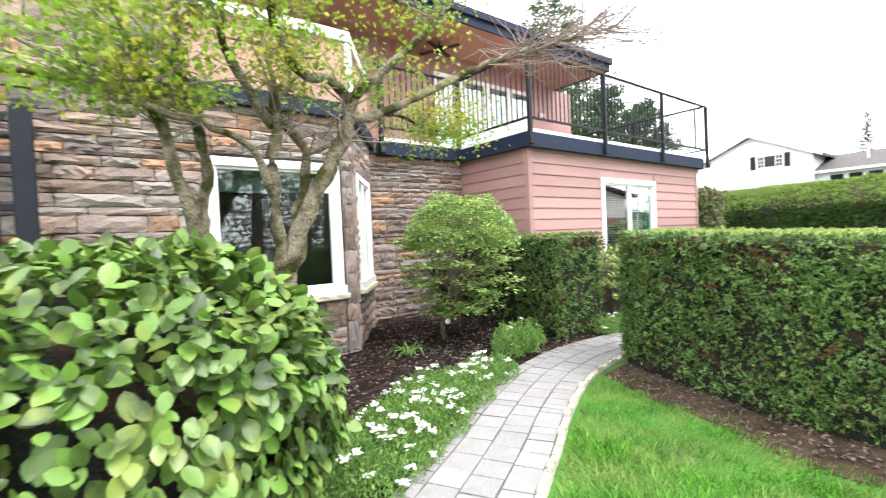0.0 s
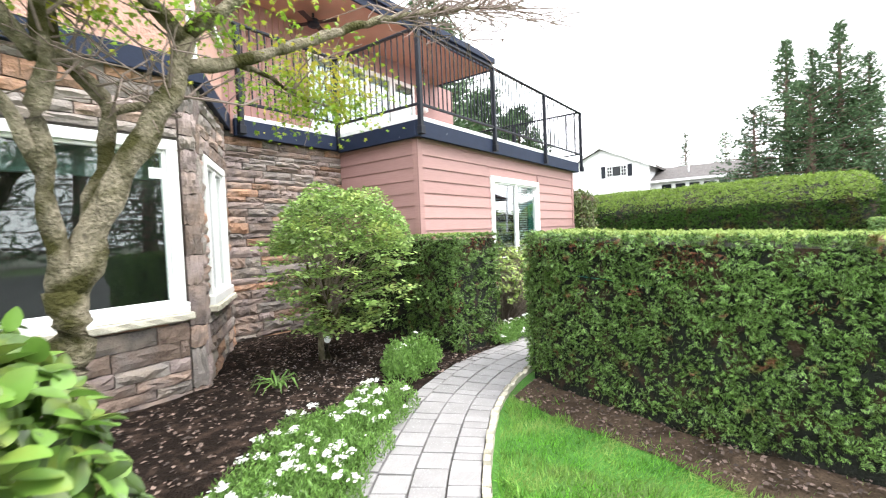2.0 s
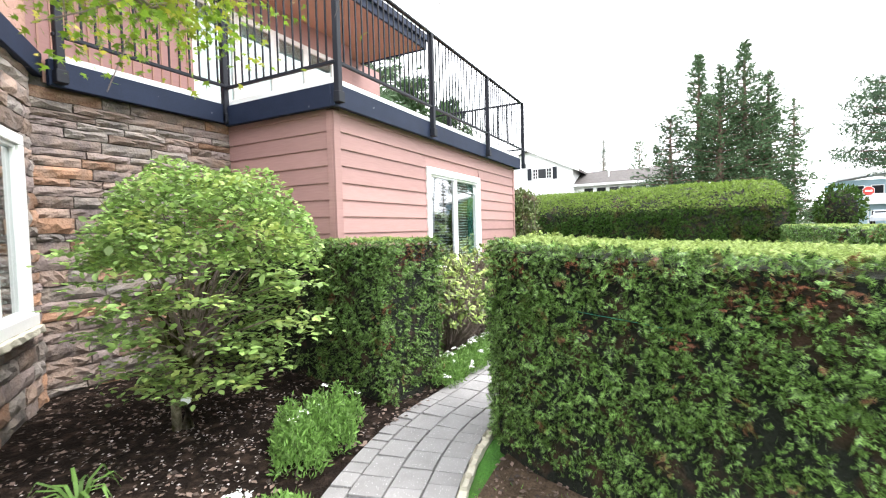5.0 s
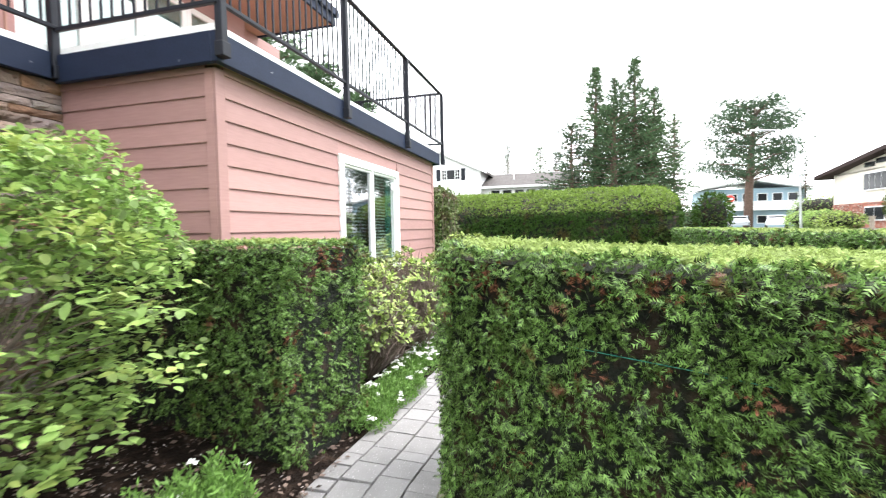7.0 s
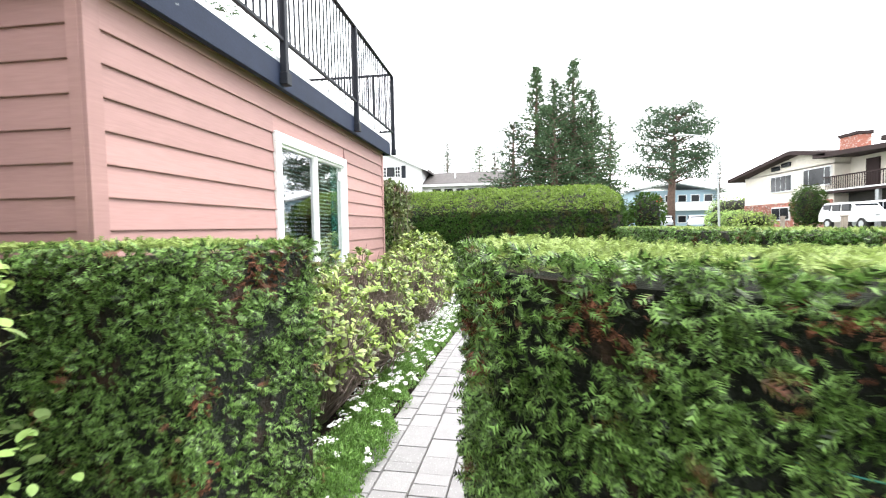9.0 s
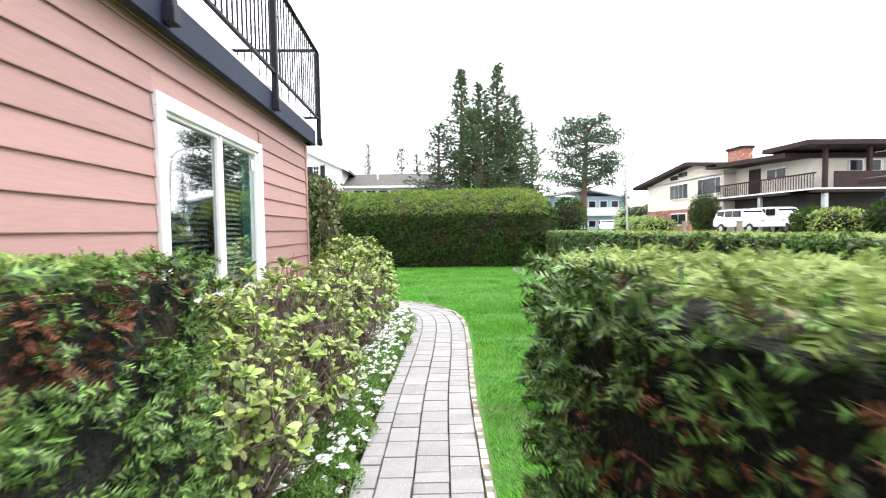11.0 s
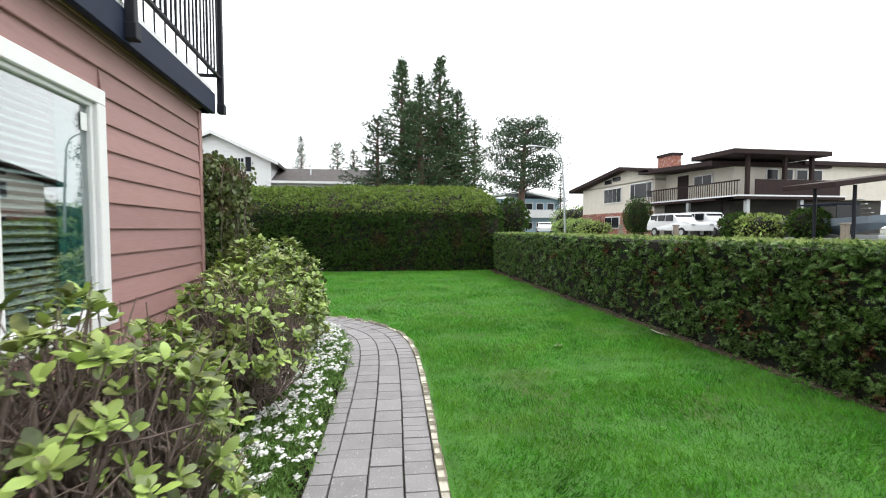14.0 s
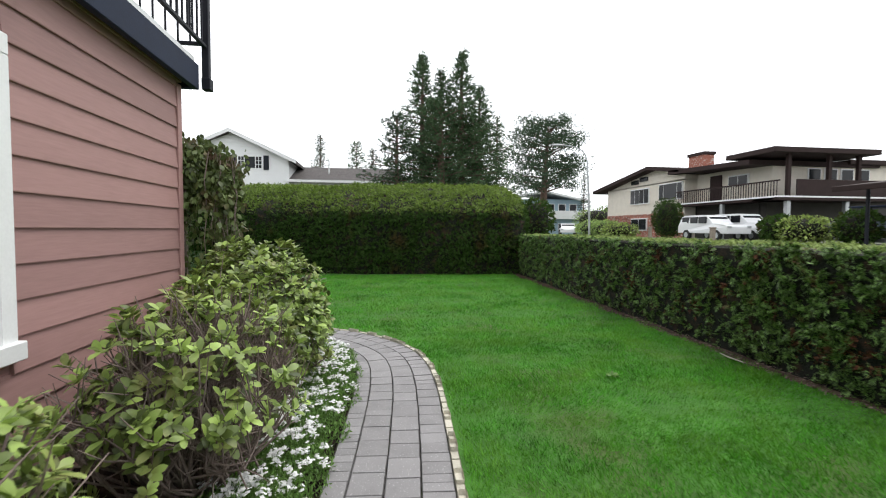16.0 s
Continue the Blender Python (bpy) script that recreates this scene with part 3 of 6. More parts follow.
# deck: beams, white flashing, floor
deck = tagged(new("balcony_deck"), "navy beam deck edge with white flashing over the house", "balcony", kind="structure")
DX0, DX1, DY0 = 5.13, 11.74, 5.13
MY = 6.92
side_n = Vector((math.sin(radians(SIDE_ANG)), -math.cos(radians(SIDE_ANG)), 0))
for n, lo, hi, mt in (("beam", (DX0, DY0, BEAM0), (DX1, DY0 + 0.06, BEAM1), "navy"), ("beam", (DX0, DY0 + 0.06, BEAM0), (DX0 + 0.06, MY, BEAM1), "navy"),
                      ("beam", (DX1 - 0.06, DY0 + 0.06, BEAM0), (DX1, 9.0, BEAM1), "navy"), ("beam", (3.3, MY - 0.02, BEAM0 + 0.03), (DX0, MY + 0.04, BEAM1 + 0.02), "navy"),
                      ("beam", (0.12, BAY_Y - 0.09, 3.16), (BAY_X + 0.1, BAY_Y - 0.02, 3.36), "navy"),
                      ("deck_edge", (DX0 + 0.03, DY0 + 0.03, BEAM1), (DX1 - 0.03, DY0 + 0.12, BEAM1 + 0.07), "white"), ("deck_edge", (DX0 + 0.03, DY0 + 0.12, BEAM1), (DX0 + 0.12, MY, BEAM1 + 0.07), "white"),
                      ("deck_edge", (3.35, MY + 0.01, BEAM1 + 0.02), (DX0 + 0.03, MY + 0.1, BEAM1 + 0.09), "white"), ("deck_edge", (DX1 - 0.12, DY0 + 0.12, BEAM1), (DX1 - 0.03, 9.0, BEAM1 + 0.07), "white")):
    part(n, boxed(lo, hi, 0.006), M[mt], deck)
part("deck_floor", boxed((DX0 + 0.12, DY0 + 0.12, 3.05), (DX1 - 0.12, 9.0, BEAM1 + 0.03)), M["soffit"], deck)
part("deck_floor", boxed((3.3, MY + 0.1, 3.1), (DX0 + 0.12, 9.0, BEAM1 + 0.03)), M["soffit"], deck)
part("beam", boxed((-0.02, -0.09, 3.14), (SIDE_LEN + 0.12, -0.02, 3.36), 0.006, side_m), M["navy"], deck)
# stucco parapet over the bay
parapet = tagged(new("wall_parapet"), "pink stucco parapet with a white cap", "wall", kind="structure")
bm = bmesh.new()
box(bm, (0.12, BAY_Y - 0.02, 3.2), (BAY_X + 0.02, BAY_Y + 0.14, 4.16))
box(bm, (0.02, -0.02, 3.2), (SIDE_LEN, 0.14, 4.16), 0, side_m)
part("stucco_face", bm, M["stucco"], parapet)
part("cap", boxed((0.1, BAY_Y - 0.07, 4.16), (BAY_X + 0.05, BAY_Y + 0.18, 4.3), 0.01), M["white"], parapet)
part("cap", boxed((0.0, -0.07, 4.16), (SIDE_LEN, 0.18, 4.3), 0.01, side_m), M["white"], parapet)
part("corner_trim", boxed((BAY_X - 0.02, BAY_Y - 0.05, 3.36), (BAY_X + 0.06, BAY_Y + 0.0, 4.16), 0.004), M["white"], parapet)
part("deck_floor", boxed((-1.6, BAY_Y + 0.14, 3.1), (2.05, 9.0, 3.2)), M["soffit"], deck)

# upper storey, set back behind the deck
UY = 8.6
upper = tagged(new("wall_upper"), "brown panelled upper wall behind the deck", "wall", kind="structure")
bm = bmesh.new()
box(bm, (-1.6, UY, 3.2), (5.9, UY + 0.2, 5.95))
box(bm, (9.3, UY, 3.3), (9.9, UY + 0.2, 5.95))
box(bm, (5.9, UY, 5.5), (9.3, UY + 0.2, 5.95))
part("wall_core", bm, M["siding"], upper)
for i in range(36):
    x = 1.2 + i * 0.135
    if x < 5.85:
        part("batten", boxed((x, UY - 0.02, 3.3), (x + 0.02, UY, 5.94)), M["soffit"], upper)
door = thing("door_1", "wide white framed sliding glass doors on the deck", "door", kind="structure")
for i in range(4):
    a = 5.9 + i * 0.85
    bm = bmesh.new()
    for lo, hi in (((a, UY, 3.3), (a + 0.1, UY + 0.08, 5.5)), ((a + 0.75, UY, 3.3), (a + 0.85, UY + 0.08, 5.5)), ((a + 0.1, UY, 3.3), (a + 0.75, UY + 0.08, 3.5)), ((a + 0.1, UY, 5.4), (a + 0.75, UY + 0.08, 5.5))):
        box(bm, lo, hi, 0.006)
    leaf = part("door_frame", bm, M["white"], door)
    part("pane", boxed((a + 0.1, UY + 0.03, 3.5), (a + 0.75, UY + 0.04, 5.4)), M["glass"], leaf)
    # White panel added behind each pane so that the doors look white.
    part("white_panel", boxed((a + 0.02, UY + 0.1, 3.35), (a + 0.83, UY + 0.12, 5.48)), M["white"], door)
wall_lamp = thing("wall_lamp", "small globe lamp on the upper wall", "lamp", at=(9.6, UY - 0.1, 4.9))
part("bracket", boxed((-0.03, 0.04, -0.05), (0.03, 0.1, 0.05), 0.005), M["iron"], wall_lamp)
bm = bmesh.new()
bmesh.ops.create_icosphere(bm, subdivisions=2, radius=0.08)
part("globe", bm, M["white"], wall_lamp, "frosted white globe", True)
heater = thing("ceiling_fan", "dark ceiling fan under the deck's soffit", "fan", at=(5.7, 8.1, 5.95))
part("rod", tube(bmesh.new(), [(0, 0, 0), (0, 0, -0.12)], [0.02, 0.02], 8), M["iron"], heater)
part("hub", tube(bmesh.new(), [(0, 0, -0.1), (0, 0, -0.14), (0, 0, -0.24), (0, 0, -0.28)], [0.06, 0.12, 0.12, 0.05], 12), M["iron"], heater)
for k in range(4):
    part("blade", boxed((0.1, -0.06, -0.19), (0.5, 0.06, -0.175), 0.004, pose(0, 0, 0, 0, 0, 25 + 90 * k)), M["brown"], heater)
roof = tagged(new("roof"), "flat roof overhang with pink soffit and navy fascia", "roof", kind="structure")
part("soffit", boxed((-1.6, 7.15, 5.95), (10.8, 9.4, 6.0)), M["soffit"], roof)
part("roof_top", boxed((-1.6, 7.2, 6.0), (10.75, 12, 6.25)), M["shingle"], roof)
part("fascia", boxed((0.2, 7.1, 5.92), (10.85, 7.15, 6.2), 0.005), M["navy"], roof)
part("fascia", boxed((10.8, 7.15, 5.92), (10.85, 12.0, 6.2), 0.005), M["navy"], roof)
part("gutter", boxed((0.2, 7.04, 6.1), (10.91, 7.1, 6.26), 0.01), M["navy"], roof)


def railing(name, posts, z0, z1, m, length, gap=0.115, drop=0.3, label="black iron balcony railing with upright bars"):
    """A straight run of railing in local x: posts that bolt to the beam, two rails and bars."""
    r = thing(name, label, "railing", "balcony railings")
    r.matrix_basis = m
    for x in posts:
        p = part("post", boxed((x - 0.035, -0.035, z0 - drop), (x + 0.035, 0.035, z1 - 0.03), 0.006), M["iron"], r)
        part("bracket", boxed((x - 0.05, -0.05, z0 - drop - 0.02), (x + 0.05, 0.035, z0 - drop + 0.1), 0.006), M["iron"], p)
    part("top_rail", boxed((-0.03, -0.03, z1 - 0.035), (length + 0.03, 0.03, z1), 0.006), M["iron"], r)
    part("bottom_rail", boxed((0, -0.02, z0 + 0.1), (length, 0.02, z0 + 0.135), 0.004), M["iron"], r)
    bar = mesh_from("bar", boxed((-0.008, -0.008, z0 + 0.12), (0.008, 0.008, z1 - 0.03)), M["iron"])
    n = int(length / gap)
    for i in range(1, n):
        x = i * length / n
        if min(abs(x - p) for p in posts) > 0.05:
            ob = new("bar", bar)
            ob.parent, ob.matrix_basis = r, pose(x, 0, 0)
    return r


RZ0, RZ1 = 3.37, 4.6
railing("balcony_railing", (0.0, 2.17, 4.43, 6.7), RZ0, RZ1, pose(DX0 + 0.03, DY0 - 0.03, 0), 6.7)
railing("balcony_railing", (1.8,), RZ0, RZ1, pose(DX0 + 0.0, DY0 - 0.03, 0, 0, 0, 90), 1.83)
railing("balcony_railing", (0.05,), RZ0 + 0.02, RZ1, pose(3.32, MY - 0.06, 0), DX0 - 3.32)
railing("balcony_railing", (1.9, 3.6), RZ0, RZ1, pose(DX1 + 0.02, DY0 - 0.03, 0, 0, 0, 90), 3.8)

# ---- planting ----
rng = np.random.default_rng(7)


def unit(v):
    return v / (np.linalg.norm(v, axis=1)[:, None] + 1e-9)


def leafy(name, places, ways, sizes, shape, mat, parent, faces=None, spread=0.4, turn=0.5, label=""):
    """Leaves whose blades face along faces; one joined mesh."""
    v, f = LEAF[shape]
    n = len(places)
    y = unit(ways + rng.normal(0, spread, (n, 3)))
    r = rng.normal(0, 1, (n, 3)) if faces is None else faces + rng.normal(0, turn, (n, 3))
    x = unit(np.cross(y, r))
    z = np.cross(x, y)
    s = np.broadcast_to(np.asarray(sizes, float), (n,)).reshape(-1, 1, 1)
    pts = (places[:, None, :] + s * (v[None, :, 0:1] * x[:, None, :] + v[None, :, 1:2] * y[:, None, :] + v[None, :, 2:3] * z[:, None, :])).reshape(-1, 3)
    tri = (np.array(f)[None] + (np.arange(n) * len(v))[:, None, None]).reshape(-1, 3)
    me = bpy.data.meshes.new(name)
    me.vertices.add(len(pts))
    me.vertices.foreach_set("co", pts.ravel())
    me.loops.add(tri.size)
    me.loops.foreach_set("vertex_index", tri.ravel().astype(np.int32))
    me.polygons.add(len(tri))
    me.polygons.foreach_set("loop_start", (np.arange(len(tri)) * 3).astype(np.int32))
    me.update(calc_edges=True)
    me.materials.append(mat)
    ob = new(name, me)
    ob.parent = parent
    return tagged(ob, label, kind="stuff")


def wobble(p, scale, amount, seed=0.0):
    """A smooth uneven offset for each place."""
    q = p * scale + seed
    return amount * (np.sin(q[:, 0] * 2.1 + np.sin(q[:, 1] * 1.7)) * np.sin(q[:, 1] * 1.9 + q[:, 2] * 1.3) + 0.6 * np.sin(q[:, 2] * 3.7 + q[:, 0] * 3.1))


def hedge(name, label, outline, height, density, size, lean=0.0, top_density=3000, fall=0.0, share=None, browned=()):
    """A clipped hedge over an outline: a core coloured as shade, tufts of fronds on its faces, dead brown patches and a
    pale, lit top.
    """
    h = thing(name, label, "hedge", at=(0, 0, 0))
    o = [Vector((x, y)) for x, y in outline]
    n = len(o)
    area = sum(o[i].x * o[(i + 1) % n].y - o[(i + 1) % n].x * o[i].y for i in range(n))
    if area < 0:
        o = o[::-1]
    bm = bmesh.new()
    inset = []
    for i in range(n):
        a, b, d = o[i - 1], o[i], o[(i + 1) % n]
        t = ((b - a).normalized() + (d - b).normalized()).normalized()
        inset.append((b.x - t.y * 0.09, b.y + t.x * 0.09))
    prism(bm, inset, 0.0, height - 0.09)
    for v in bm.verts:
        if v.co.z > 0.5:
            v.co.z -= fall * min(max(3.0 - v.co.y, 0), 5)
    part("shade_core", bm, M["cedar_core"], h)
    P, N, W = [], [], []
    for i in range(n):
        a, b = o[i], o[(i + 1) % n]
        e = b - a
        mid = (a + b) / 2
        k = max(int(e.length * height * density * (share(mid.x, mid.y) if share else 1.0)), 20)
        tufts = max(k // 7, 1)
        pick = rng.integers(0, tufts, k)
        u = np.clip(rng.random(tufts)[pick] + rng.normal(0, 0.02, k) / e.length, 0, 1)
        z = (rng.random(tufts) * height)[pick] + rng.normal(0, 0.024, k)
        deep = (0.085 * rng.random(tufts))[pick] + 0.035 * rng.random(k)
        sway = rng.normal(0.25, 0.6, tufts)[pick]
        lift = rng.normal(-0.05, 0.4, tufts)[pick]
        nx, ny = e.y / e.length, -e.x / e.length
        p = np.stack([a.x + e.x * u, a.y + e.y * u, z], 1)
        top = height - fall * np.clip(3.0 - p[:, 1], 0, 5)
        p[:, 2] = np.clip(z, 0.03, top - 0.03)
        out = lean * (p[:, 2] / height - 0.5) - deep - 0.035 * np.clip((p[:, 2] - top + 0.09) / 0.09, 0, 1) - 0.01 - 0.06 * np.clip((0.16 - p[:, 2]) / 0.16, 0, 1)
        p[:, 0] += nx * out
        p[:, 1] += ny * out
        P.append(p)
        N.append(np.tile([nx, ny, 0.0], (k, 1)))
        W.append(np.stack([nx * 0.6 - ny * sway, ny * 0.6 + nx * sway, lift], 1))
    P, N, W = np.concatenate(P), np.concatenate(N), np.concatenate(W)
    P = P + N * wobble(P, 2.3, 0.02)[:, None]
    dead = np.zeros(len(P), bool)
    for x, y, z, r in browned:
        q = (P - np.array([x, y, z])) * [1, 1, 1.3]
        dead |= np.exp(-(q ** 2).sum(1) / (r * r)) > rng.uniform(0.15, 1.0, len(P))
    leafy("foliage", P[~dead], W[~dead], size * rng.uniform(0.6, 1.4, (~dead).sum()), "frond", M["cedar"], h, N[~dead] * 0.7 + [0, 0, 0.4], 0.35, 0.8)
    if dead.any():
        leafy("dead_foliage", P[dead] - N[dead] * 0.02, W[dead], size * rng.uniform(0.5, 1.1, dead.sum()), "frond", M["cedar_dead"], h, None, 0.5, 0.5, "dry red-brown dead sprays")
    xs, ys = [p.x for p in o], [p.y for p in o]
    k = int((max(xs) - min(xs)) * (max(ys) - min(ys)) * top_density)
    q = np.stack([rng.uniform(min(xs), max(xs), k), rng.uniform(min(ys), max(ys), k)], 1)
    inside = np.zeros(k, bool)
    for i in range(n):
        (ax, ay), (bx, by) = inset[i], inset[(i + 1) % n]
        hit = ((ay > q[:, 1]) != (by > q[:, 1])) & (q[:, 0] < (bx - ax) * (q[:, 1] - ay) / (by - ay + 1e-12) + ax)
        inside ^= hit
    q = q[inside]
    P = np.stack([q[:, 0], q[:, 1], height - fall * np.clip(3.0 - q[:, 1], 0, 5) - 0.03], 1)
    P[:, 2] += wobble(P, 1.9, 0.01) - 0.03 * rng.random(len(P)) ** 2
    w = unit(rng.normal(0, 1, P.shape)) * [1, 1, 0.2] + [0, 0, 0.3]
    leafy("top_foliage", P, w, size * rng.uniform(0.8, 1.3, len(P)), "frond", M["cedar_top"], h, np.tile([0, 0, 1.0], (len(P), 1)), 0.2, 0.3, "pale green sky-lit clipped top")
    return h


hedge("hedge", "clipped cedar hedge with brown patches beside the path",
      [(3.36, -1.4), (3.3, 0.3), (3.4, 1.2), (3.68, 2.0), (3.97, 2.74), (4.2, 3.05), (4.6, 3.12), (5.17, 3.12), (5.34, 2.9), (5.2, 1.2), (5.2, -1.4)],
      1.56, 4300, 0.05, lean=0.06, top_density=3000, fall=0.042, share=lambda x, y: 0.12 if x > 5.17 and y < 2.5 or y < -1 else (0.75 if y > 3.05 else 1.0),
      browned=[(3.82, 2.34, 1.38, 0.1), (3.72, 2.09, 1.38, 0.1), (3.51, 1.5, 1.32, 0.15), (3.8, 2.3, 1.04, 0.09), (3.71, 2.08, 1.06, 0.07), (3.95, 2.66, 0.6, 0.1), (3.63, 1.87, 1.06, 0.06),
               (3.63, 1.85, 0.8, 0.08), (4.02, 2.75, 1.37, 0.11), (4.3, 2.98, 1.36, 0.12), (3.45, 1.35, 1.3, 0.12), (3.6, 1.78, 1.05, 0.07), (4.6, 3.03, 1.2, 0.25), (3.35, 0.7, 1.0, 0.1), (4.0, 2.75, 0.95, 0.08)])
hedge("hedge", "clipped cedar hedge block with browned corner near the wall",
      [(4.5, 4.12), (5.36, 3.95), (5.5, 4.6), (5.12, 5.1), (5.12, 6.7), (4.72, 6.7), (4.7, 5.2)], 1.57, 4400, 0.05, lean=0.05, top_density=4000,
      share=lambda x, y: 0.3 if y > 5.0 or x > 5.3 else 1.0,
      browned=[(4.87, 4.05, 1.44, 0.13), (5.15, 4.0, 1.45, 0.13), (4.5, 4.1, 0.9, 0.1), (4.62, 4.1, 0.95, 0.09), (5.0, 4.03, 1.36, 0.15), (4.75, 4.07, 1.38, 0.1), (4.56, 4.12, 0.6, 0.09)])
hedge("hedge", "long clipped cedar hedge along the lawn's edge",
      [(5.0, -2.3), (5.0, -1.05), (9.0, -1.09), (12.0, -1.22), (16.0, -1.36), (22.6, -1.66), (22.9, -2.9), (12, -2.4)],
      1.48, 2000, 0.08, lean=0.04, top_density=650, share=lambda x, y: 0.04 if y < -1.9 or x < 5.1 else (1.0 if x < 14 else 0.5),
      browned=[(8.6, -1.1, 0.9, 0.25), (10.4, -1.17, 0.45, 0.25), (10.2, -1.16, 0.9, 0.2), (12.3, -1.24, 0.85, 0.24), (13.8, -1.3, 1.2, 0.2), (11.6, -1.2, 1.25, 0.16), (9.4, -1.12, 1.1, 0.2), (11.0, -1.19, 0.3, 0.25), (11.4, -1.2, 0.7, 0.2), (13.0, -1.26, 0.5, 0.3), (14.8, -1.32, 0.7, 0.3), (9.0, -1.1, 0.5, 0.2), (16.4, -1.38, 0.9, 0.3)])


def tall_hedge():
    """The high clipped hedge across the lawn's end: upright face, sloping shoulder and rounded end."""
    h = thing("tall_hedge", "tall clipped evergreen hedge with a sloping top", "hedge")
    sec = [(0.0, 0.0), (-0.06, 1.2), (0.0, 2.22), (0.22, 2.5), (0.9, 2.94), (1.8, 3.27), (2.8, 3.35), (3.6, 3.0), (3.8, 0.0)]
    y0, y1, steps = -2.15, 16.0, 44

    def face(y):
        """How far the section is drawn in at the rounded end, and the front's place."""
        k = min(max((y - y0) / 1.0, 0), 1)
        return math.sqrt(1 - (1 - k) ** 2), 22.75 + 0.17 * max(y - 0.0, 0)

    bm = bmesh.new()
    rows = []
    for j in range(steps + 1):
        y = y0 + (y1 - y0) * (j / steps) ** 1.5
        k, fx = face(y)
        rows.append([bm.verts.new((fx + 1.9 + (sx - 1.9) * (0.72 + 0.28 * k), y, sz * (0.86 + 0.14 * k))) for sx, sz in sec])
    for r, s in zip(rows, rows[1:]):
        for i in range(len(sec) - 1):
            bm.faces.new((r[i], r[i + 1], s[i + 1], s[i]))
    bm.faces.new(rows[0])
    bm.faces.new(rows[-1][::-1])
    bmesh.ops.recalc_face_normals(bm, faces=bm.faces)
    P, N, T = [], [], []
    for f in bm.faces:
        a = f.calc_area()
        c = f.calc_center_median()
        if c.y > 11 or f.normal.z < -0.5 or f.normal.x > 0.3:
            continue
        vs = [np.array(v.co) for v in f.verts]
        k = int(a * 440)
        for tri in range(1, len(vs) - 1):
            kk = max(k // (len(vs) - 2), 1)
            u, v = rng.random(kk), rng.random(kk)
            flip = u + v > 1
            u[flip], v[flip] = 1 - u[flip], 1 - v[flip]
            P.append(vs[0] + u[:, None] * (vs[tri] - vs[0]) + v[:, None] * (vs[tri + 1] - vs[0]))
            N.append(np.tile(np.array(f.normal), (kk, 1)))
    part("shade_core", bm, M["cedar_core"], h, "", True)
    P, N = np.concatenate(P), np.concatenate(N)
    P = P + N * (wobble(P, 1.2, 0.05)[:, None] + wobble(P, 4.0, 0.03)[:, None] + 0.05 - 0.09 * rng.random((len(P), 1)))
    # Leaves that face up take the lit colour, the upright face the darker one.
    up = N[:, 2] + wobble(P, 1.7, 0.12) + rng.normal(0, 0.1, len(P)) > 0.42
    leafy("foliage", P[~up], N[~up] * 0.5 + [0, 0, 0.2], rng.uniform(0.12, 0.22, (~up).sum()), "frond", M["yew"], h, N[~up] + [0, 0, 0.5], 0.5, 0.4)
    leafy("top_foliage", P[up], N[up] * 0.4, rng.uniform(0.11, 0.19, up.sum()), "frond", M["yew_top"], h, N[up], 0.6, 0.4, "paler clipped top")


tall_hedge()


def shell(n, centre, radii, zmin=-1.0, zmax=1.0, thick=0.12, bumps=0.1, seed=0.0):
    """Places on an uneven ellipsoid shell with their outward ways."""
    d = unit(rng.normal(0, 1, (n * 3, 3)))
    d = d[(d[:, 2] > zmin) & (d[:, 2] < zmax)][:n]
    k = 1 + wobble(d, 3.1, bumps, seed) - thick * rng.random(len(d)) ** 2
    return np.array(centre) + d * np.array(radii) * k[:, None], unit(d / np.array(radii))


def stems(bm, base, tips, r0, r1, lift=0.35, sides=5):
    for t in tips:
        b, t = Vector(base), Vector(t)
        mid = b.lerp(t, 0.5) + Vector((0, 0, lift * (t - b).length * 0.3)) + Vector(rng.normal(0, 0.04, 3))
        tube(bm, [b, b.lerp(mid, 0.55), mid, t], [r0, r0 * 0.8, (r0 + r1) / 2, r1], sides)
    return bm


def branchy(bm, t, label=""):
    """A joined tangle of fine twigs, too many to count."""
    return tagged(part("branchwork", bm, M["twig"], t, label), kind="stuff")


def laurel():
    t = thing("laurel_shrub", "rounded laurel shrub with large glossy green leaves", "shrub", at=(0, 0, 0))
    c, r = (-0.78, 2.68, 0.76), (1.14, 0.95, 0.83)
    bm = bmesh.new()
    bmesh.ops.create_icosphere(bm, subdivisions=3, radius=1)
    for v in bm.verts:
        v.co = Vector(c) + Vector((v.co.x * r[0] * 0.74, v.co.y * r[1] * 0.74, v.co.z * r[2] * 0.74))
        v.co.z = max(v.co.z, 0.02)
    part("shade_core", bm, M["cedar_core"], t, "", True)
    P, N = shell(11500, c, r, -0.9, 1, 0.2, 0.05)
    q = (P - np.array(c)) / np.array(r)
    P = np.array(c) + np.array(r) * np.sign(q) * np.abs(q) ** np.array([0.85, 0.85, 0.75])
    P[:, 2] = np.maximum(P[:, 2], 0.1)
    up = np.clip(N[:, 2:3], 0, 1)
    w = N * 0.3 + np.array([0, 0, -0.75]) * (1 - up) + up * rng.normal(0, 0.8, (len(P), 3))
    leafy("leaves", P, w, rng.uniform(0.06, 0.108, len(P)), "oval", M["laurel"], t, N + [0, 0, 0.45], 0.35, 0.25)


laurel()


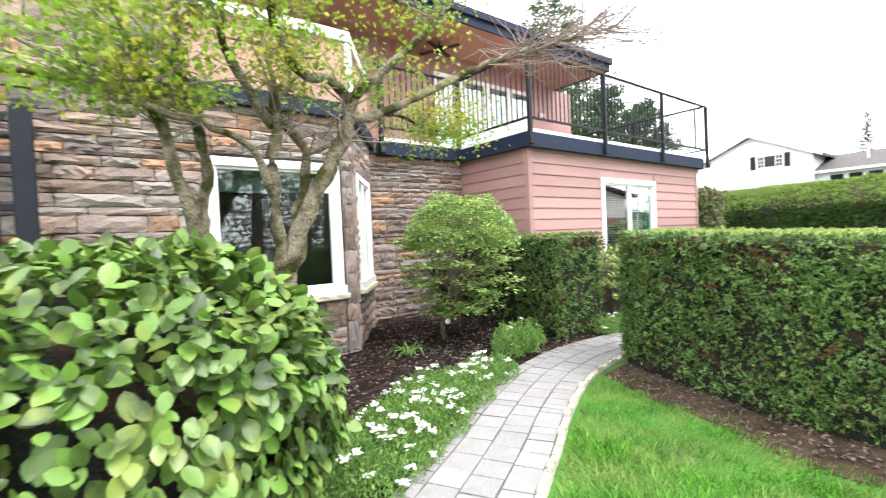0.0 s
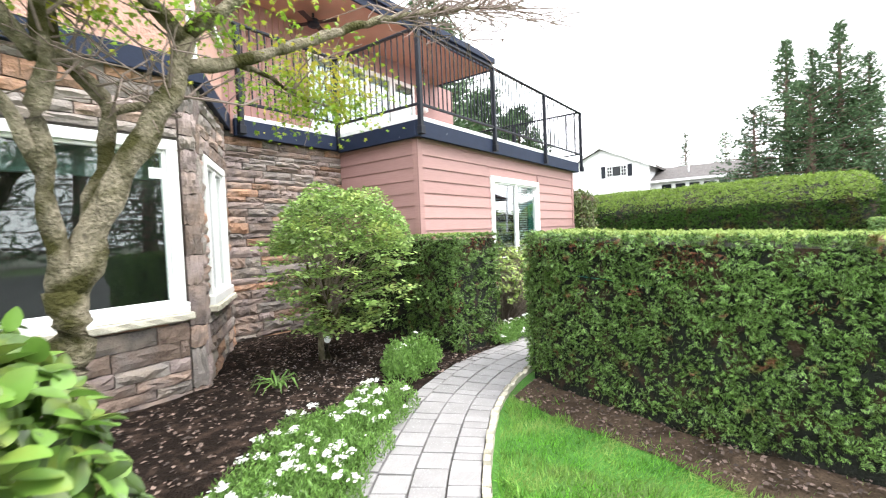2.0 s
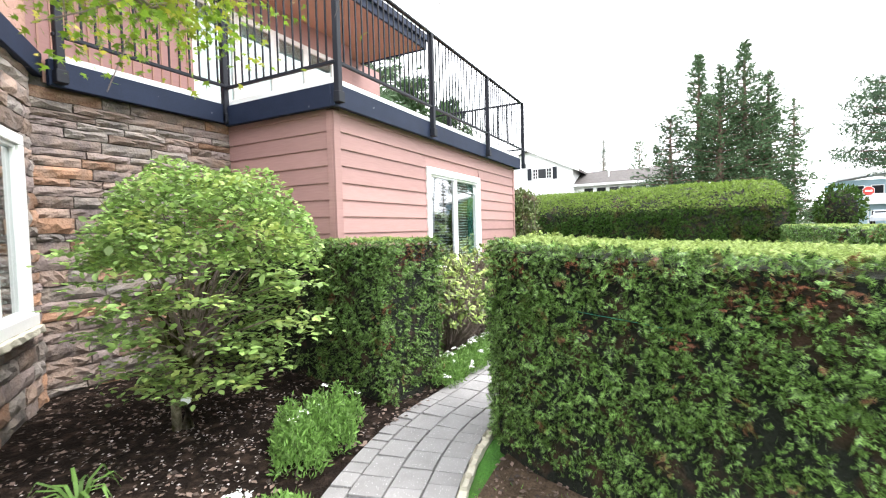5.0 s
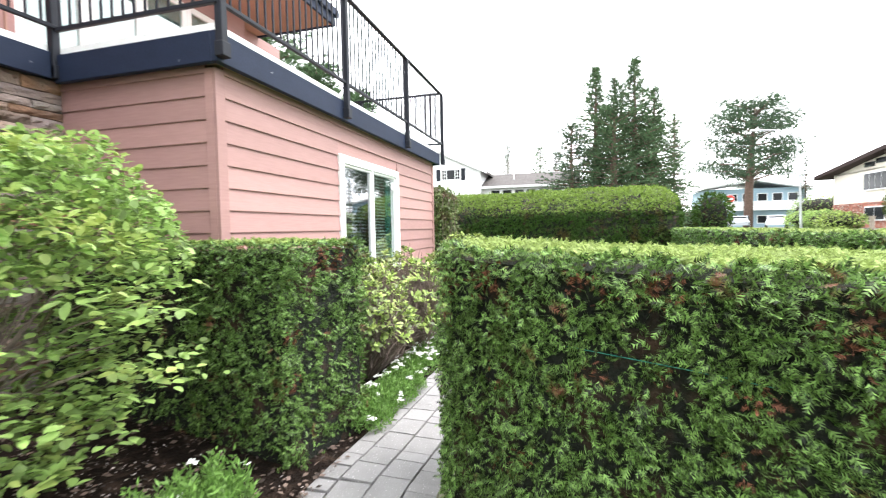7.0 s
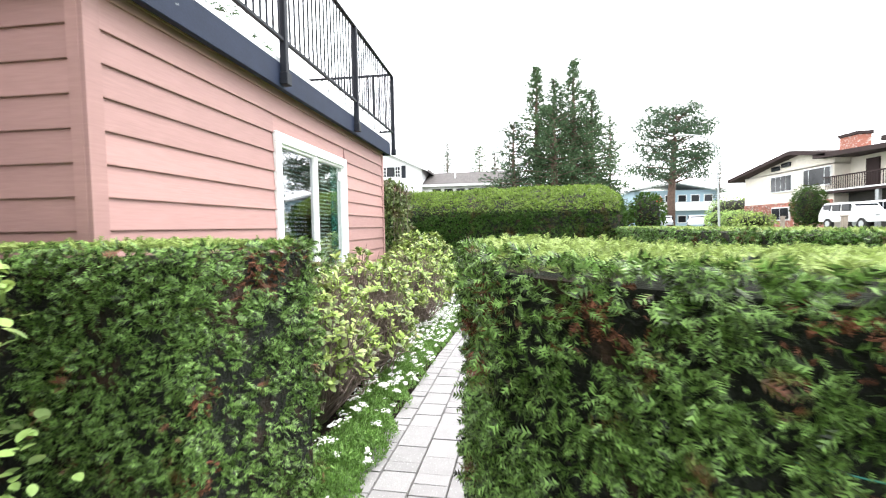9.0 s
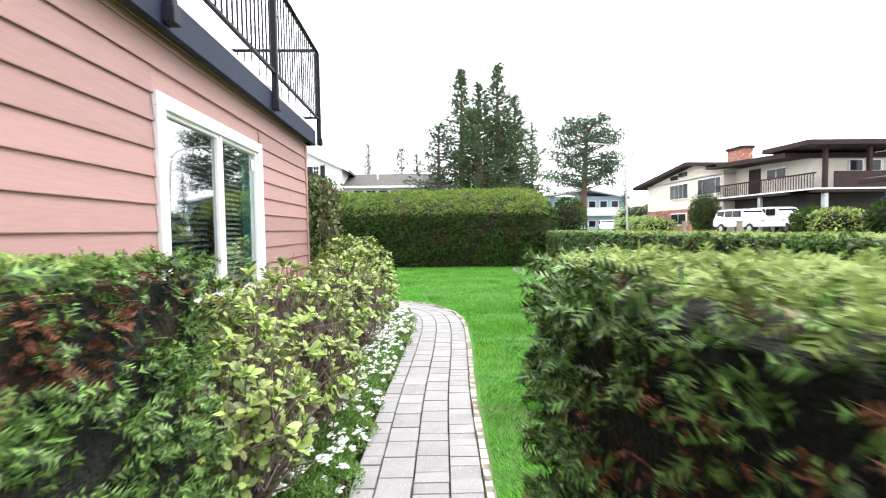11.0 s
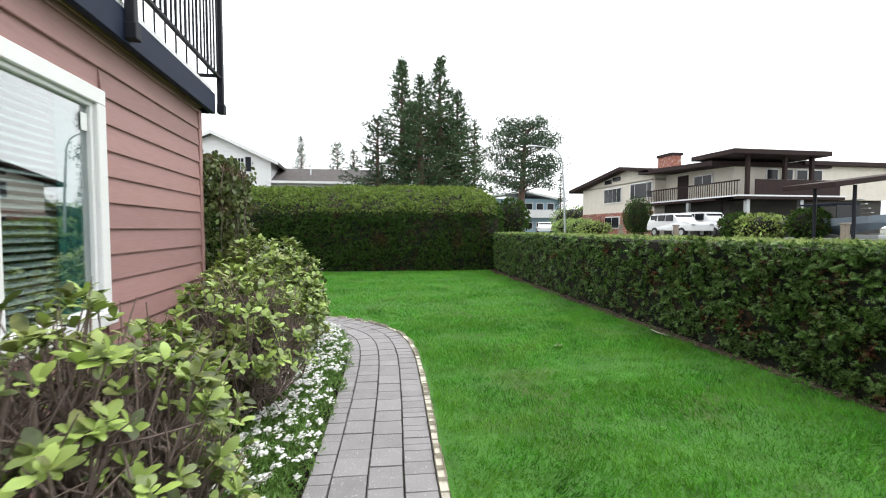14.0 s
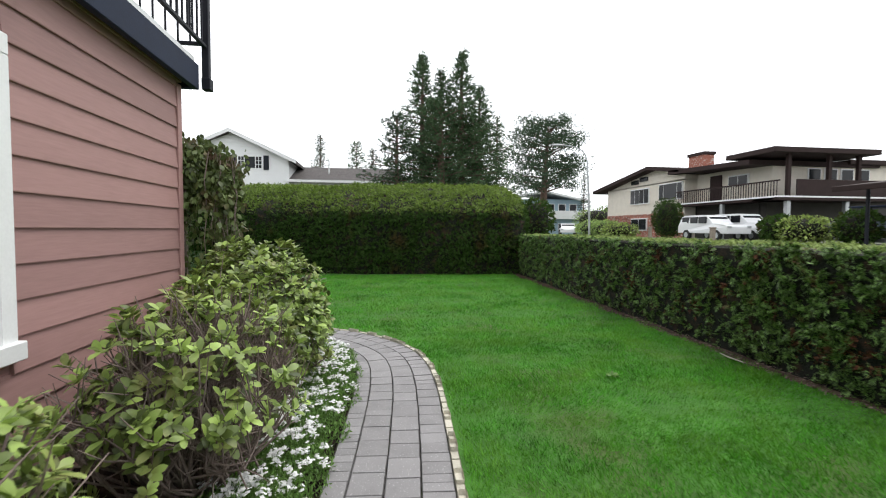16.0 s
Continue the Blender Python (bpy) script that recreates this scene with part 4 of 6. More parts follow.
def clipped_dome():
    t = thing("dome_shrub", "dome-clipped light green shrub on bare stems", "shrub")
    base = (3.42, 5.32, 0.06)
    c, r = (3.5, 5.04, 1.4), (0.82, 0.82, 0.76)
    bm = bmesh.new()
    tips = [(c[0] + 0.62 * math.cos(a) * s, c[1] + 0.62 * math.sin(a) * s, z) for a, s, z in
            [(k * 0.7, 0.35 + 0.65 * ((k * 7) % 5) / 5, 1.0 + 0.9 * ((k * 3) % 7) / 7) for k in range(18)]]
    for k in range(5):
        a = k * 1.26
        stems(bm, (base[0] + 0.03 * math.cos(a), base[1] + 0.03 * math.sin(a), 0.3 + 0.09 * k), tips[k * 3:k * 3 + 4], 0.022, 0.006, 0.5)
    tube(bm, [base, (3.43, 5.33, 0.35), (3.4, 5.25, 0.7), (3.42, 5.2, 1.2)], [0.07, 0.055, 0.042, 0.025], 8)
    tube(bm, [(3.36, 5.36, 0.03), (3.32, 5.3, 0.4), (3.2, 5.25, 0.9), (3.1, 5.2, 1.3)], [0.04, 0.035, 0.028, 0.012], 7)
    part("trunk", bm, M["bark"], t, "pale brown crooked stems", True)
    P, N = shell(9000, c, r, 0.0, 1, 0.3, 0.08)
    P = P[rng.random(len(P)) < np.clip((P[:, 2] - 1.1) / 0.5, 0.25, 1)]
    up = np.tile([0, 0, 1.0], (len(P), 1))
    leafy("leaves", P, unit(rng.normal(0, 1, P.shape)) * [1, 1, 0.3], rng.uniform(0.034, 0.06, len(P)), "oval", M["azalea_leaf"], t, up, 0.3, 0.35)
    # flat layered sprays below the dense crown, each on its own shoot
    n = 150
    d = rng.random(n) * math.tau
    zc = rng.uniform(0.5, 1.6, n)
    wide = np.sqrt(np.clip(1 - ((zc - 1.35) / 0.98) ** 2, 0.05, 1)) * rng.uniform(0.45, 1.06, n) * 0.86
    cl = np.stack([c[0] + np.cos(d) * wide, c[1] + np.sin(d) * wide, zc], 1)
    P = np.repeat(cl, 28, 0) + rng.normal(0, 1, (n * 28, 3)) * [0.09, 0.09, 0.016]
    leafy("layered_leaves", P, unit(rng.normal(0, 1, P.shape)) * [1, 1, 0.2], rng.uniform(0.045, 0.075, len(P)), "oval", M["azalea_leaf"], t, np.tile([0, 0, 1.0], (len(P), 1)), 0.2, 0.2)
    bm = bmesh.new()
    twigs = [(c[0] + 0.8 * math.cos(k) * ((k * 13) % 10) / 10, c[1] + 0.8 * math.sin(k) * ((k * 13) % 10) / 10, 0.9 + ((k * 7) % 11) / 11 * 1.1) for k in range(60)]
    stems(bm, (3.42, 5.24, 0.75), twigs, 0.008, 0.003, 0.4, 4)
    branchy(bm, t)
    disc = thing("plant_tag", "small white disc hung on the shrub's trunk", "plant tag", at=(3.36, 5.23, 0.36))
    bm = bmesh.new()
    bmesh.ops.create_cone(bm, cap_ends=True, segments=20, radius1=0.04, radius2=0.037, depth=0.008)
    bmesh.ops.transform(bm, matrix=pose(0, 0, 0, 78, 10, -50), verts=bm.verts)
    part("disc", bm, M["white"], disc)


clipped_dome()


def whorl_shrub(label, centre, radii, whorls, size, twig_count, seed, low=-0.35, dead=0.0, mat="rhodo_leaf"):
    """A rhododendron-like shrub: brown twigs that end in rosettes of leaves."""
    t = thing("rhododendron", label, "shrub", "shrubs along the siding wall")
    P, N = shell(whorls, centre, radii, low, 1, 0.35, 0.1, seed)
    P[:, 2] = np.maximum(P[:, 2], 0.12)
    k = 8
    a = np.tile(np.arange(k) * math.tau / k, len(P)) + np.repeat(rng.random(len(P)) * 6, k)
    N2 = np.repeat(N * 0.6 + [0, 0, 0.6], k, 0)
    N2 = unit(N2 + rng.normal(0, 0.15, N2.shape))
    u = unit(np.cross(N2, np.array([0.3, 0.9, 0.1])))
    v = np.cross(N2, u)
    w = u * np.cos(a)[:, None] + v * np.sin(a)[:, None] + N2 * rng.uniform(0.1, 1.1, (len(a), 1))
    leafy("leaves", np.repeat(P, k, 0) + rng.normal(0, 0.008, (len(a), 3)), w, size * rng.uniform(0.45, 1.3, len(a)), "broad", M[mat], t, N2, 0.12, 0.12)
    bm = bmesh.new()
    pick = P[rng.permutation(len(P))[:twig_count]]
    for q in pick:
        b = Vector((centre[0] + (q[0] - centre[0]) * 0.25, centre[1] + (q[1] - centre[1]) * 0.25, 0.03))
        q = Vector(q)
        m1 = b.lerp(q, 0.4) + Vector(rng.normal(0, 0.07, 3))
        m2 = b.lerp(q, 0.75) + Vector(rng.normal(0, 0.05, 3))
        tube(bm, [b, m1, m2, q], [0.011, 0.008, 0.006, 0.004], 4)
        for s in range(4):
            e = m2 + Vector(rng.normal(0, 0.11, 3)) + Vector((0, 0, 0.15))
            tube(bm, [m2, m2.lerp(e, 0.5) + Vector(rng.normal(0, 0.015, 3)), e], [0.005, 0.004, 0.002], 4)
    branchy(bm, t, "tangled brown woody twigs")
    return t


whorl_shrub("rounded light green rhododendron at the wall's end", (11.25, 4.5, 0.72), (0.72, 0.68, 0.74), 1300, 0.072, 90, 1.0, -0.6)
whorl_shrub("twiggy half-bare rhododendron with pale green leaves", (9.7, 4.42, 0.58), (0.8, 0.6, 0.66), 330, 0.078, 330, 2.0, -0.2)
whorl_shrub("twiggy rhododendron under the white window", (7.5, 4.52, 0.62), (0.87, 0.62, 0.72), 500, 0.072, 380, 3.0, -0.3)
whorl_shrub("pale green rhododendron beside the clipped hedge block", (6.42, 4.56, 0.58), (0.64, 0.54, 0.66), 420, 0.066, 280, 4.0, -0.3)


def tuft_bed(name, label, spots, leaf_count, flowers, seed, size=0.045, height=0.2, cat="flowers", mat="low_leaf"):
    """A low cushion of small leaves with white flower heads over spots (x, y, radius)."""
    t = thing(name, label, cat)
    P, F = [], []
    tot = sum(r * r for _, _, r in spots)
    for x, y, r in spots:
        k = int(leaf_count * r * r / tot)
        d, q = rng.random(k) * math.tau, np.sqrt(rng.random(k))
        z = height * np.sqrt(np.clip(1 - q ** 2 * 0.93, 0, 1)) * rng.uniform(0.35, 1.05, k) * (0.8 + 0.2 * np.sin(d * 3 + x))
        px, py = x + np.cos(d) * q * r, y + np.sin(d) * q * r
        P.append(np.stack([px, py, z + 0.02], 1))
        k = int(flowers * r * r / tot)
        if k:
            nc = max(k // 12, 1)
            cd, cq = rng.random(nc) * math.tau, np.sqrt(rng.random(nc)) * 0.97
            idx = rng.integers(0, nc, k)
            px = x + np.cos(cd[idx]) * cq[idx] * r + rng.normal(0, 0.016, k)
            py = y + np.sin(cd[idx]) * cq[idx] * r + rng.normal(0, 0.016, k)
            z = height * np.sqrt(np.clip(1 - cq[idx] ** 2 * 0.93, 0, 1)) * 1.02 + 0.03 + rng.normal(0, 0.008, k)
            F.append(np.stack([px, py, z], 1))
    P = np.concatenate(P)
    leafy("leaves", P, np.tile([0, 0, 0.8], (len(P), 1)), size * rng.uniform(0.6, 1.3, len(P)), "narrow", M[mat], t, None, 0.6)
    if F:
        F = np.concatenate(F)
        up = np.tile([0, 0, 1.0], (len(F), 1))
        leafy("blossoms", F, unit(rng.normal(0, 1, F.shape)) * [1, 1, 0.25], 0.027 * rng.uniform(0.7, 1.3, len(F)), "flower", M["flower"], t, up, 0.1, 0.35, "small white blossoms")
    return t


def along(x0, x1, d, step, r):
    """Spots beside the path, d metres from its middle."""
    pts = offset_line(line, d)
    out, last = [], None
    for x, y in pts:
        if x0 <= x <= x1 and y < 4.6 and (last is None or math.hypot(x - last[0], y - last[1]) > step):
            out.append((x, y + 0.03 * math.sin(x * 9), r * (0.85 + 0.3 * abs(math.sin(x * 5.3)))))
            last = (x, y)
    return out


tuft_bed("candytuft", "low drift of white candytuft beside the path", along(0.5, 2.75, 0.62, 0.22, 0.3) + along(0.4, 2.2, 0.95, 0.3, 0.27), 36000, 1500, 1, 0.036, 0.24)
tuft_bed("low_shrub", "low mounded green shrub at the path's bend", [(3.38, 4.06, 0.17), (3.55, 4.2, 0.22), (3.72, 4.1, 0.19), (3.86, 4.27, 0.22), (3.66, 4.38, 0.2), (4.05, 4.26, 0.17)], 8500, 40, 2, 0.048, 0.4, "shrub")
tuft_bed("candytuft", "white candytuft patch at the hedge block's foot", [(5.35, 3.98, 0.2), (5.6, 4.05, 0.24), (5.9, 4.02, 0.26), (6.2, 4.0, 0.24)], 11000, 260, 3, 0.034, 0.24)
tuft_bed("candytuft", "long drift of white candytuft along the path", along(6.5, 9.3, 0.68, 0.2, 0.25) + along(8.5, 9.9, 0.95, 0.22, 0.24), 28000, 2400, 4, 0.034, 0.2)
tuft_bed("candytuft", "dense white candytuft round the path's curve", along(9.3, 13.6, 0.7, 0.18, 0.27) + along(10, 13.4, 1.0, 0.22, 0.26), 38000, 6500, 5, 0.034, 0.22)


tuft_bed("low_shrub", "yellow-green low shrub against the siding wall", [(8.95, 5.0, 0.25), (9.2, 4.98, 0.25)], 1500, 0, 6, 0.07, 0.35, "shrub", "rhodo_leaf")


def lily():
    t = thing("lily_plant", "small clump of strap-shaped green leaves in mulch", "plant", at=(2.52, 4.99, 0.05))
    bm = bmesh.new()
    for k in range(16):
        a, l = k * 2.4, 0.16 + 0.1 * ((k * 7) % 5) / 5
        pts = [(0.02, 0, 0), (l * 0.45, 0, 0.11), (l, 0, 0.1 + 0.03 * (k % 3)), (l * 1.3, 0, 0.05)]
        wd = [0.009, 0.012, 0.009, 0.001]
        rows = []
        for (x, y, z), w in zip(pts, wd):
            rows.append([bm.verts.new((x * math.cos(a) - s * w * math.sin(a), x * math.sin(a) + s * w * math.cos(a), z - abs(s) * 0.0 + (1 - abs(s)) * -0.004)) for s in (-1, 0, 1)])
        for r, s in zip(rows, rows[1:]):
            for i in range(2):
                bm.faces.new((r[i], r[i + 1], s[i + 1], s[i]))
    part("leaves", bm, M["low_leaf"], t)


lily()


def maple():
    t = thing("maple_tree", "mossy multi-stemmed maple with young yellow-green leaves", "tree")
    bm = bmesh.new()
    limbs = [
        ([(0.62, 3.9, 0), (0.6, 3.88, 0.7), (0.62, 3.86, 1.35)], [0.15, 0.125, 0.12]),
        ([(0.62, 3.86, 1.3), (0.78, 3.78, 1.8), (0.98, 3.72, 2.2), (1.15, 3.68, 2.55), (1.22, 3.68, 2.85)], [0.11, 0.095, 0.085, 0.08, 0.065]),
        ([(1.17, 3.68, 2.6), (1.5, 3.62, 2.72), (2.0, 3.56, 2.98), (2.6, 3.48, 3.3), (3.5, 3.35, 3.68), (4.7, 3.2, 4.1)], [0.05, 0.045, 0.04, 0.034, 0.025, 0.008]),
        ([(1.2, 3.68, 2.8), (1.5, 3.5, 3.1), (1.9, 3.4, 3.5), (2.3, 3.3, 4.1)], [0.055, 0.045, 0.03, 0.012]),
        ([(1.2, 3.68, 2.75), (0.95, 3.55, 2.9), (0.7, 3.5, 2.86), (0.5, 3.4, 3.1), (0.3, 3.2, 3.6)], [0.05, 0.05, 0.045, 0.035, 0.015]),
        ([(0.6, 3.87, 1.3), (0.55, 3.8, 1.75), (0.52, 3.75, 2.2), (0.55, 3.7, 2.55), (0.5, 3.6, 2.85)], [0.075, 0.06, 0.055, 0.058, 0.04]),
        ([(0.53, 3.72, 2.5), (0.3, 3.6, 2.75), (0.15, 3.5, 3.0), (0.1, 3.4, 3.5)], [0.05, 0.042, 0.035, 0.012]),
        ([(0.53, 3.78, 1.95), (0.35, 3.7, 2.3), (0.05, 3.6, 2.42), (-0.4, 3.5, 2.5), (-0.9, 3.4, 2.75)], [0.04, 0.035, 0.03, 0.024, 0.01]),
        ([(0.66, 3.86, 1.5), (0.84, 3.95, 2.05), (0.88, 3.98, 2.4), (0.7, 4.0, 2.62), (0.6, 3.95, 3.1)], [0.07, 0.06, 0.055, 0.045, 0.02]),
        ([(0.88, 3.98, 2.35), (1.1, 4.05, 2.45), (1.5, 4.1, 2.6)], [0.04, 0.025, 0.01]),
        ([(1.45, 3.64, 2.7), (1.8, 3.85, 2.78), (2.2, 4.0, 2.75), (2.7, 4.1, 2.72)], [0.03, 0.022, 0.016, 0.006]),
        ([(0.05, 3.95, 0), (0.02, 3.9, 0.9), (-0.02, 3.85, 1.6), (-0.15, 3.75, 2.1), (-0.3, 3.65, 2.6), (-0.5, 3.5, 3.2)], [0.1, 0.085, 0.075, 0.062, 0.05, 0.02]),
        ([(-0.02, 3.85, 1.6), (0.05, 3.8, 2.1), (0.0, 3.7, 2.4), (-0.15, 3.5, 2.9), (-0.1, 3.4, 3.4)], [0.06, 0.05, 0.045, 0.03, 0.012]),
    ]
    for pts, radii in limbs:
        curve = smooth_path(pts, 0.09)
        n = len(curve)
        rr = np.interp(np.linspace(0, 1, n), np.linspace(0, 1, len(radii)), radii)
        curve = [p + Vector((0.012 * math.sin(i * 1.3 + p.x * 7), 0.012 * math.cos(i * 1.7), 0.008 * math.sin(i * 2.1))) for i, p in enumerate(curve)]
        tube(bm, curve, [r * 0.8 * (1 + 0.1 * math.sin(i * 1.9 + r * 90) + 0.06 * math.sin(i * 0.7)) for i, r in enumerate(rr)], 11)
    part("trunk", bm, M["bark"], t, "mossy grey-brown trunk and limbs", True)
    # fine twigs and their ends
    bm = bmesh.new()
    ends = []
    for pts, radii in limbs[1:]:
        curve = smooth_path(pts, 0.05)
        for i in range(len(curve) // 2, len(curve), 2):
            p = curve[i]
            if p.z < 2.3:
                continue
            for s in range(2):
                d = Vector(rng.normal(0, 1, 3))
                d.z = abs(d.z) * 0.5 + 0.1
                d = d.normalized() * rng.uniform(0.25, 0.7)
                m1 = p + d * 0.5 + Vector(rng.normal(0, 0.05, 3))
                e = p + d + Vector(rng.normal(0, 0.06, 3))
                tube(bm, [p, m1, e], [0.009, 0.006, 0.003], 4)
                ends.append((m1, e, p))
                for q in range(2):
                    e2 = m1 + Vector(rng.normal(0, 0.16, 3)) + Vector((0, 0, 0.04))
                    tube(bm, [m1, m1.lerp(e2, 0.5) + Vector(rng.normal(0, 0.02, 3)), e2], [0.005, 0.004, 0.002], 4)
                    ends.append((m1, e2, p))
    # bare branching twigs past the long limb's end
    for k in range(60):
        s = rng.random()
        p = Vector((2.6, 3.48, 3.3)).lerp(Vector((4.7, 3.2, 4.1)), s)
        d = Vector((rng.uniform(0.2, 1.0), rng.normal(-0.4, 0.5), rng.normal(0.1, 0.35))) * (0.75 if k % 3 else 1.0)
        m1 = p + d * 0.5 + Vector(rng.normal(0, 0.06, 3))
        tube(bm, [p, m1, p + d], [0.007, 0.005, 0.002], 4)
        for q in range(3):
            e2 = m1 + d * 0.45 + Vector(rng.normal(0, 0.25, 3))
            tube(bm, [m1, m1.lerp(e2, 0.5) + Vector(rng.normal(0, 0.04, 3)), e2], [0.004, 0.003, 0.0015], 4)
    branchy(bm, t, "fine bare twigs")
    P = []
    for m1, e, p in ends:
        if p.x > 2.75:
            continue
        full = 9 if p.x < 1.6 else 7
        for k in range(full):
            P.append(np.array(m1.lerp(e, rng.uniform(0.35, 1.1))) + rng.normal(0, 0.07, 3) + [0, 0, -0.03])
    P = np.array(P)
    # the hanging spray over the bed and the upper canopy
    Q = rng.normal(0, 1, (950, 3)) * [0.3, 0.26, 0.14] + [2.45, 4.05, 2.8]
    c = np.stack([rng.uniform(-1.9, 1.6, 120), rng.uniform(2.6, 4.2, 120), rng.uniform(2.4, 3.7, 120)], 1)
    R = np.repeat(c, 24, 0) + rng.normal(0, 1, (2880, 3)) * [0.2, 0.2, 0.07]
    P = np.concatenate([P, P + rng.normal(0, 0.05, P.shape), R, R + rng.normal(0, 0.06, R.shape)])
    P = P[P[:, 2] > np.where((P[:, 0] > 0.1) & (P[:, 0] < 1.9), 2.8, 2.45)]
    P = np.concatenate([P, Q, Q[:500] + rng.normal(0, 0.05, (500, 3))])
    leafy("leaves", P, unit(rng.normal(0, 1, P.shape)) * [1, 1, 0.5] + [0, 0, -0.5], rng.uniform(0.032, 0.06, len(P)), "palm", M["maple_leaf"], t, np.tile([0, 0, 1.0], (len(P), 1)), 0.2, 0.5, "young yellow-green lobed leaves")


maple()


def vine():
    t = thing("vine", "leafy climbing vine over a post at the house corner", "vine")
    bm = bmesh.new()
    tube(bm, [(12.35, 5.1, 0), (12.35, 5.1, 2.3)], [0.035, 0.035], 6)
    tube(bm, [(12.0, 5.4, 0), (12.0, 5.4, 2.5)], [0.03, 0.03], 6)
    tube(bm, [(12.35, 5.1, 2.28), (12.0, 5.4, 2.48), (11.75, 5.6, 2.5)], [0.025, 0.025, 0.025], 6)
    part("post", bm, M["wood_post"], t, "weathered wooden posts")
    P, N = shell(2600, (12.0, 5.32, 2.1), (0.4, 0.46, 0.5), -0.5, 1, 0.4, 0.15, 5)
    strands = 46
    a = rng.random(strands) * math.tau
    sx, sy = 12.05 + np.cos(a) * 0.42 * rng.uniform(0.5, 1.1, strands), 5.3 + np.sin(a) * 0.46 * rng.uniform(0.5, 1.1, strands)
    low = rng.uniform(0.3, 1.5, strands)
    bm = bmesh.new()
    Q = []
    for x, y, z in zip(sx, sy, low):
        pts = [(x + rng.normal(0, 0.03), y + rng.normal(0, 0.03), zz) for zz in np.linspace(2.4, z, 6)]
        tube(bm, pts, [0.006, 0.006, 0.005, 0.004, 0.003, 0.002], 4)
        for k in range(52):
            p = Vector(pts[0]).lerp(Vector(pts[-1]), rng.random())
            Q.append(np.array(p) + rng.normal(0, 0.06, 3))
    branchy(bm, t, "hanging brown stems")
    P = np.concatenate([P, np.array(Q)])
    leafy("leaves", P, np.tile([0, 0, -0.9], (len(P), 1)), rng.uniform(0.045, 0.085, len(P)), "oval", M["vine_leaf"], t, None, 0.5)


vine()

# litter on the mulch: bark chips and fallen petals
n = 3600
xy = np.stack([rng.uniform(0.4, 5.2, n), rng.uniform(3.9, 6.9, n)], 1)
xy = xy[(xy[:, 0] < 2.0) & (xy[:, 1] < 5.45) | (xy[:, 0] >= 2.0) & (xy[:, 1] < 5.45 + (xy[:, 0] - 2.0) * 1.3)]
P = np.array([(x, y, bed_height(x, y) + 0.006) for x, y in xy])
flat = np.tile([0, 0, 1.0], (len(P), 1))
leafy("bark_chips", P, unit(rng.normal(0, 1, P.shape)) * [1, 1, 0.1], rng.uniform(0.02, 0.06, len(P)), "small", M["chip"], None, flat, 0.05, 0.3, "scattered dark bark chips on the bed")["category"] = "mulch"
near = P[(np.hypot(P[:, 0] - 3.5, P[:, 1] - 4.9) < rng.uniform(0.3, 1.5, len(P)))]
leafy("fallen_petals", near + [0.02, 0.02, 0.004], unit(rng.normal(0, 1, near.shape)) * [1, 1, 0.1], rng.uniform(0.012, 0.03, len(near)), "small", M["petal_litter"], None, np.tile([0, 0, 1.0], (len(near), 1)), 0.05, 0.25, "pale fallen petals on the mulch")["category"] = "litter"


n = 2600
q = np.stack([rng.uniform(2.95, 4.1, n), rng.uniform(-1.2, 2.9, n)], 1)
q = q[q[:, 0] > 2.98 + np.clip((q[:, 1] - 1.0) * 0.3, 0, 1)]
r = np.stack([rng.uniform(5.2, 17, n), rng.uniform(-1.35, -0.9, n)], 1)
r[:, 1] -= (r[:, 0] - 5) * 0.016
q = np.concatenate([q, r])
P = np.stack([q[:, 0], q[:, 1], np.full(len(q), 0.036)], 1)
leafy("soil_litter", P, unit(rng.normal(0, 1, P.shape)) * [1, 1, 0.15], rng.uniform(0.015, 0.05, len(P)), "small", M["chip"], None, np.tile([0, 0, 1.0], (len(P), 1)), 0.05, 0.35, "dry bits of bark on bare soil")["category"] = "litter"


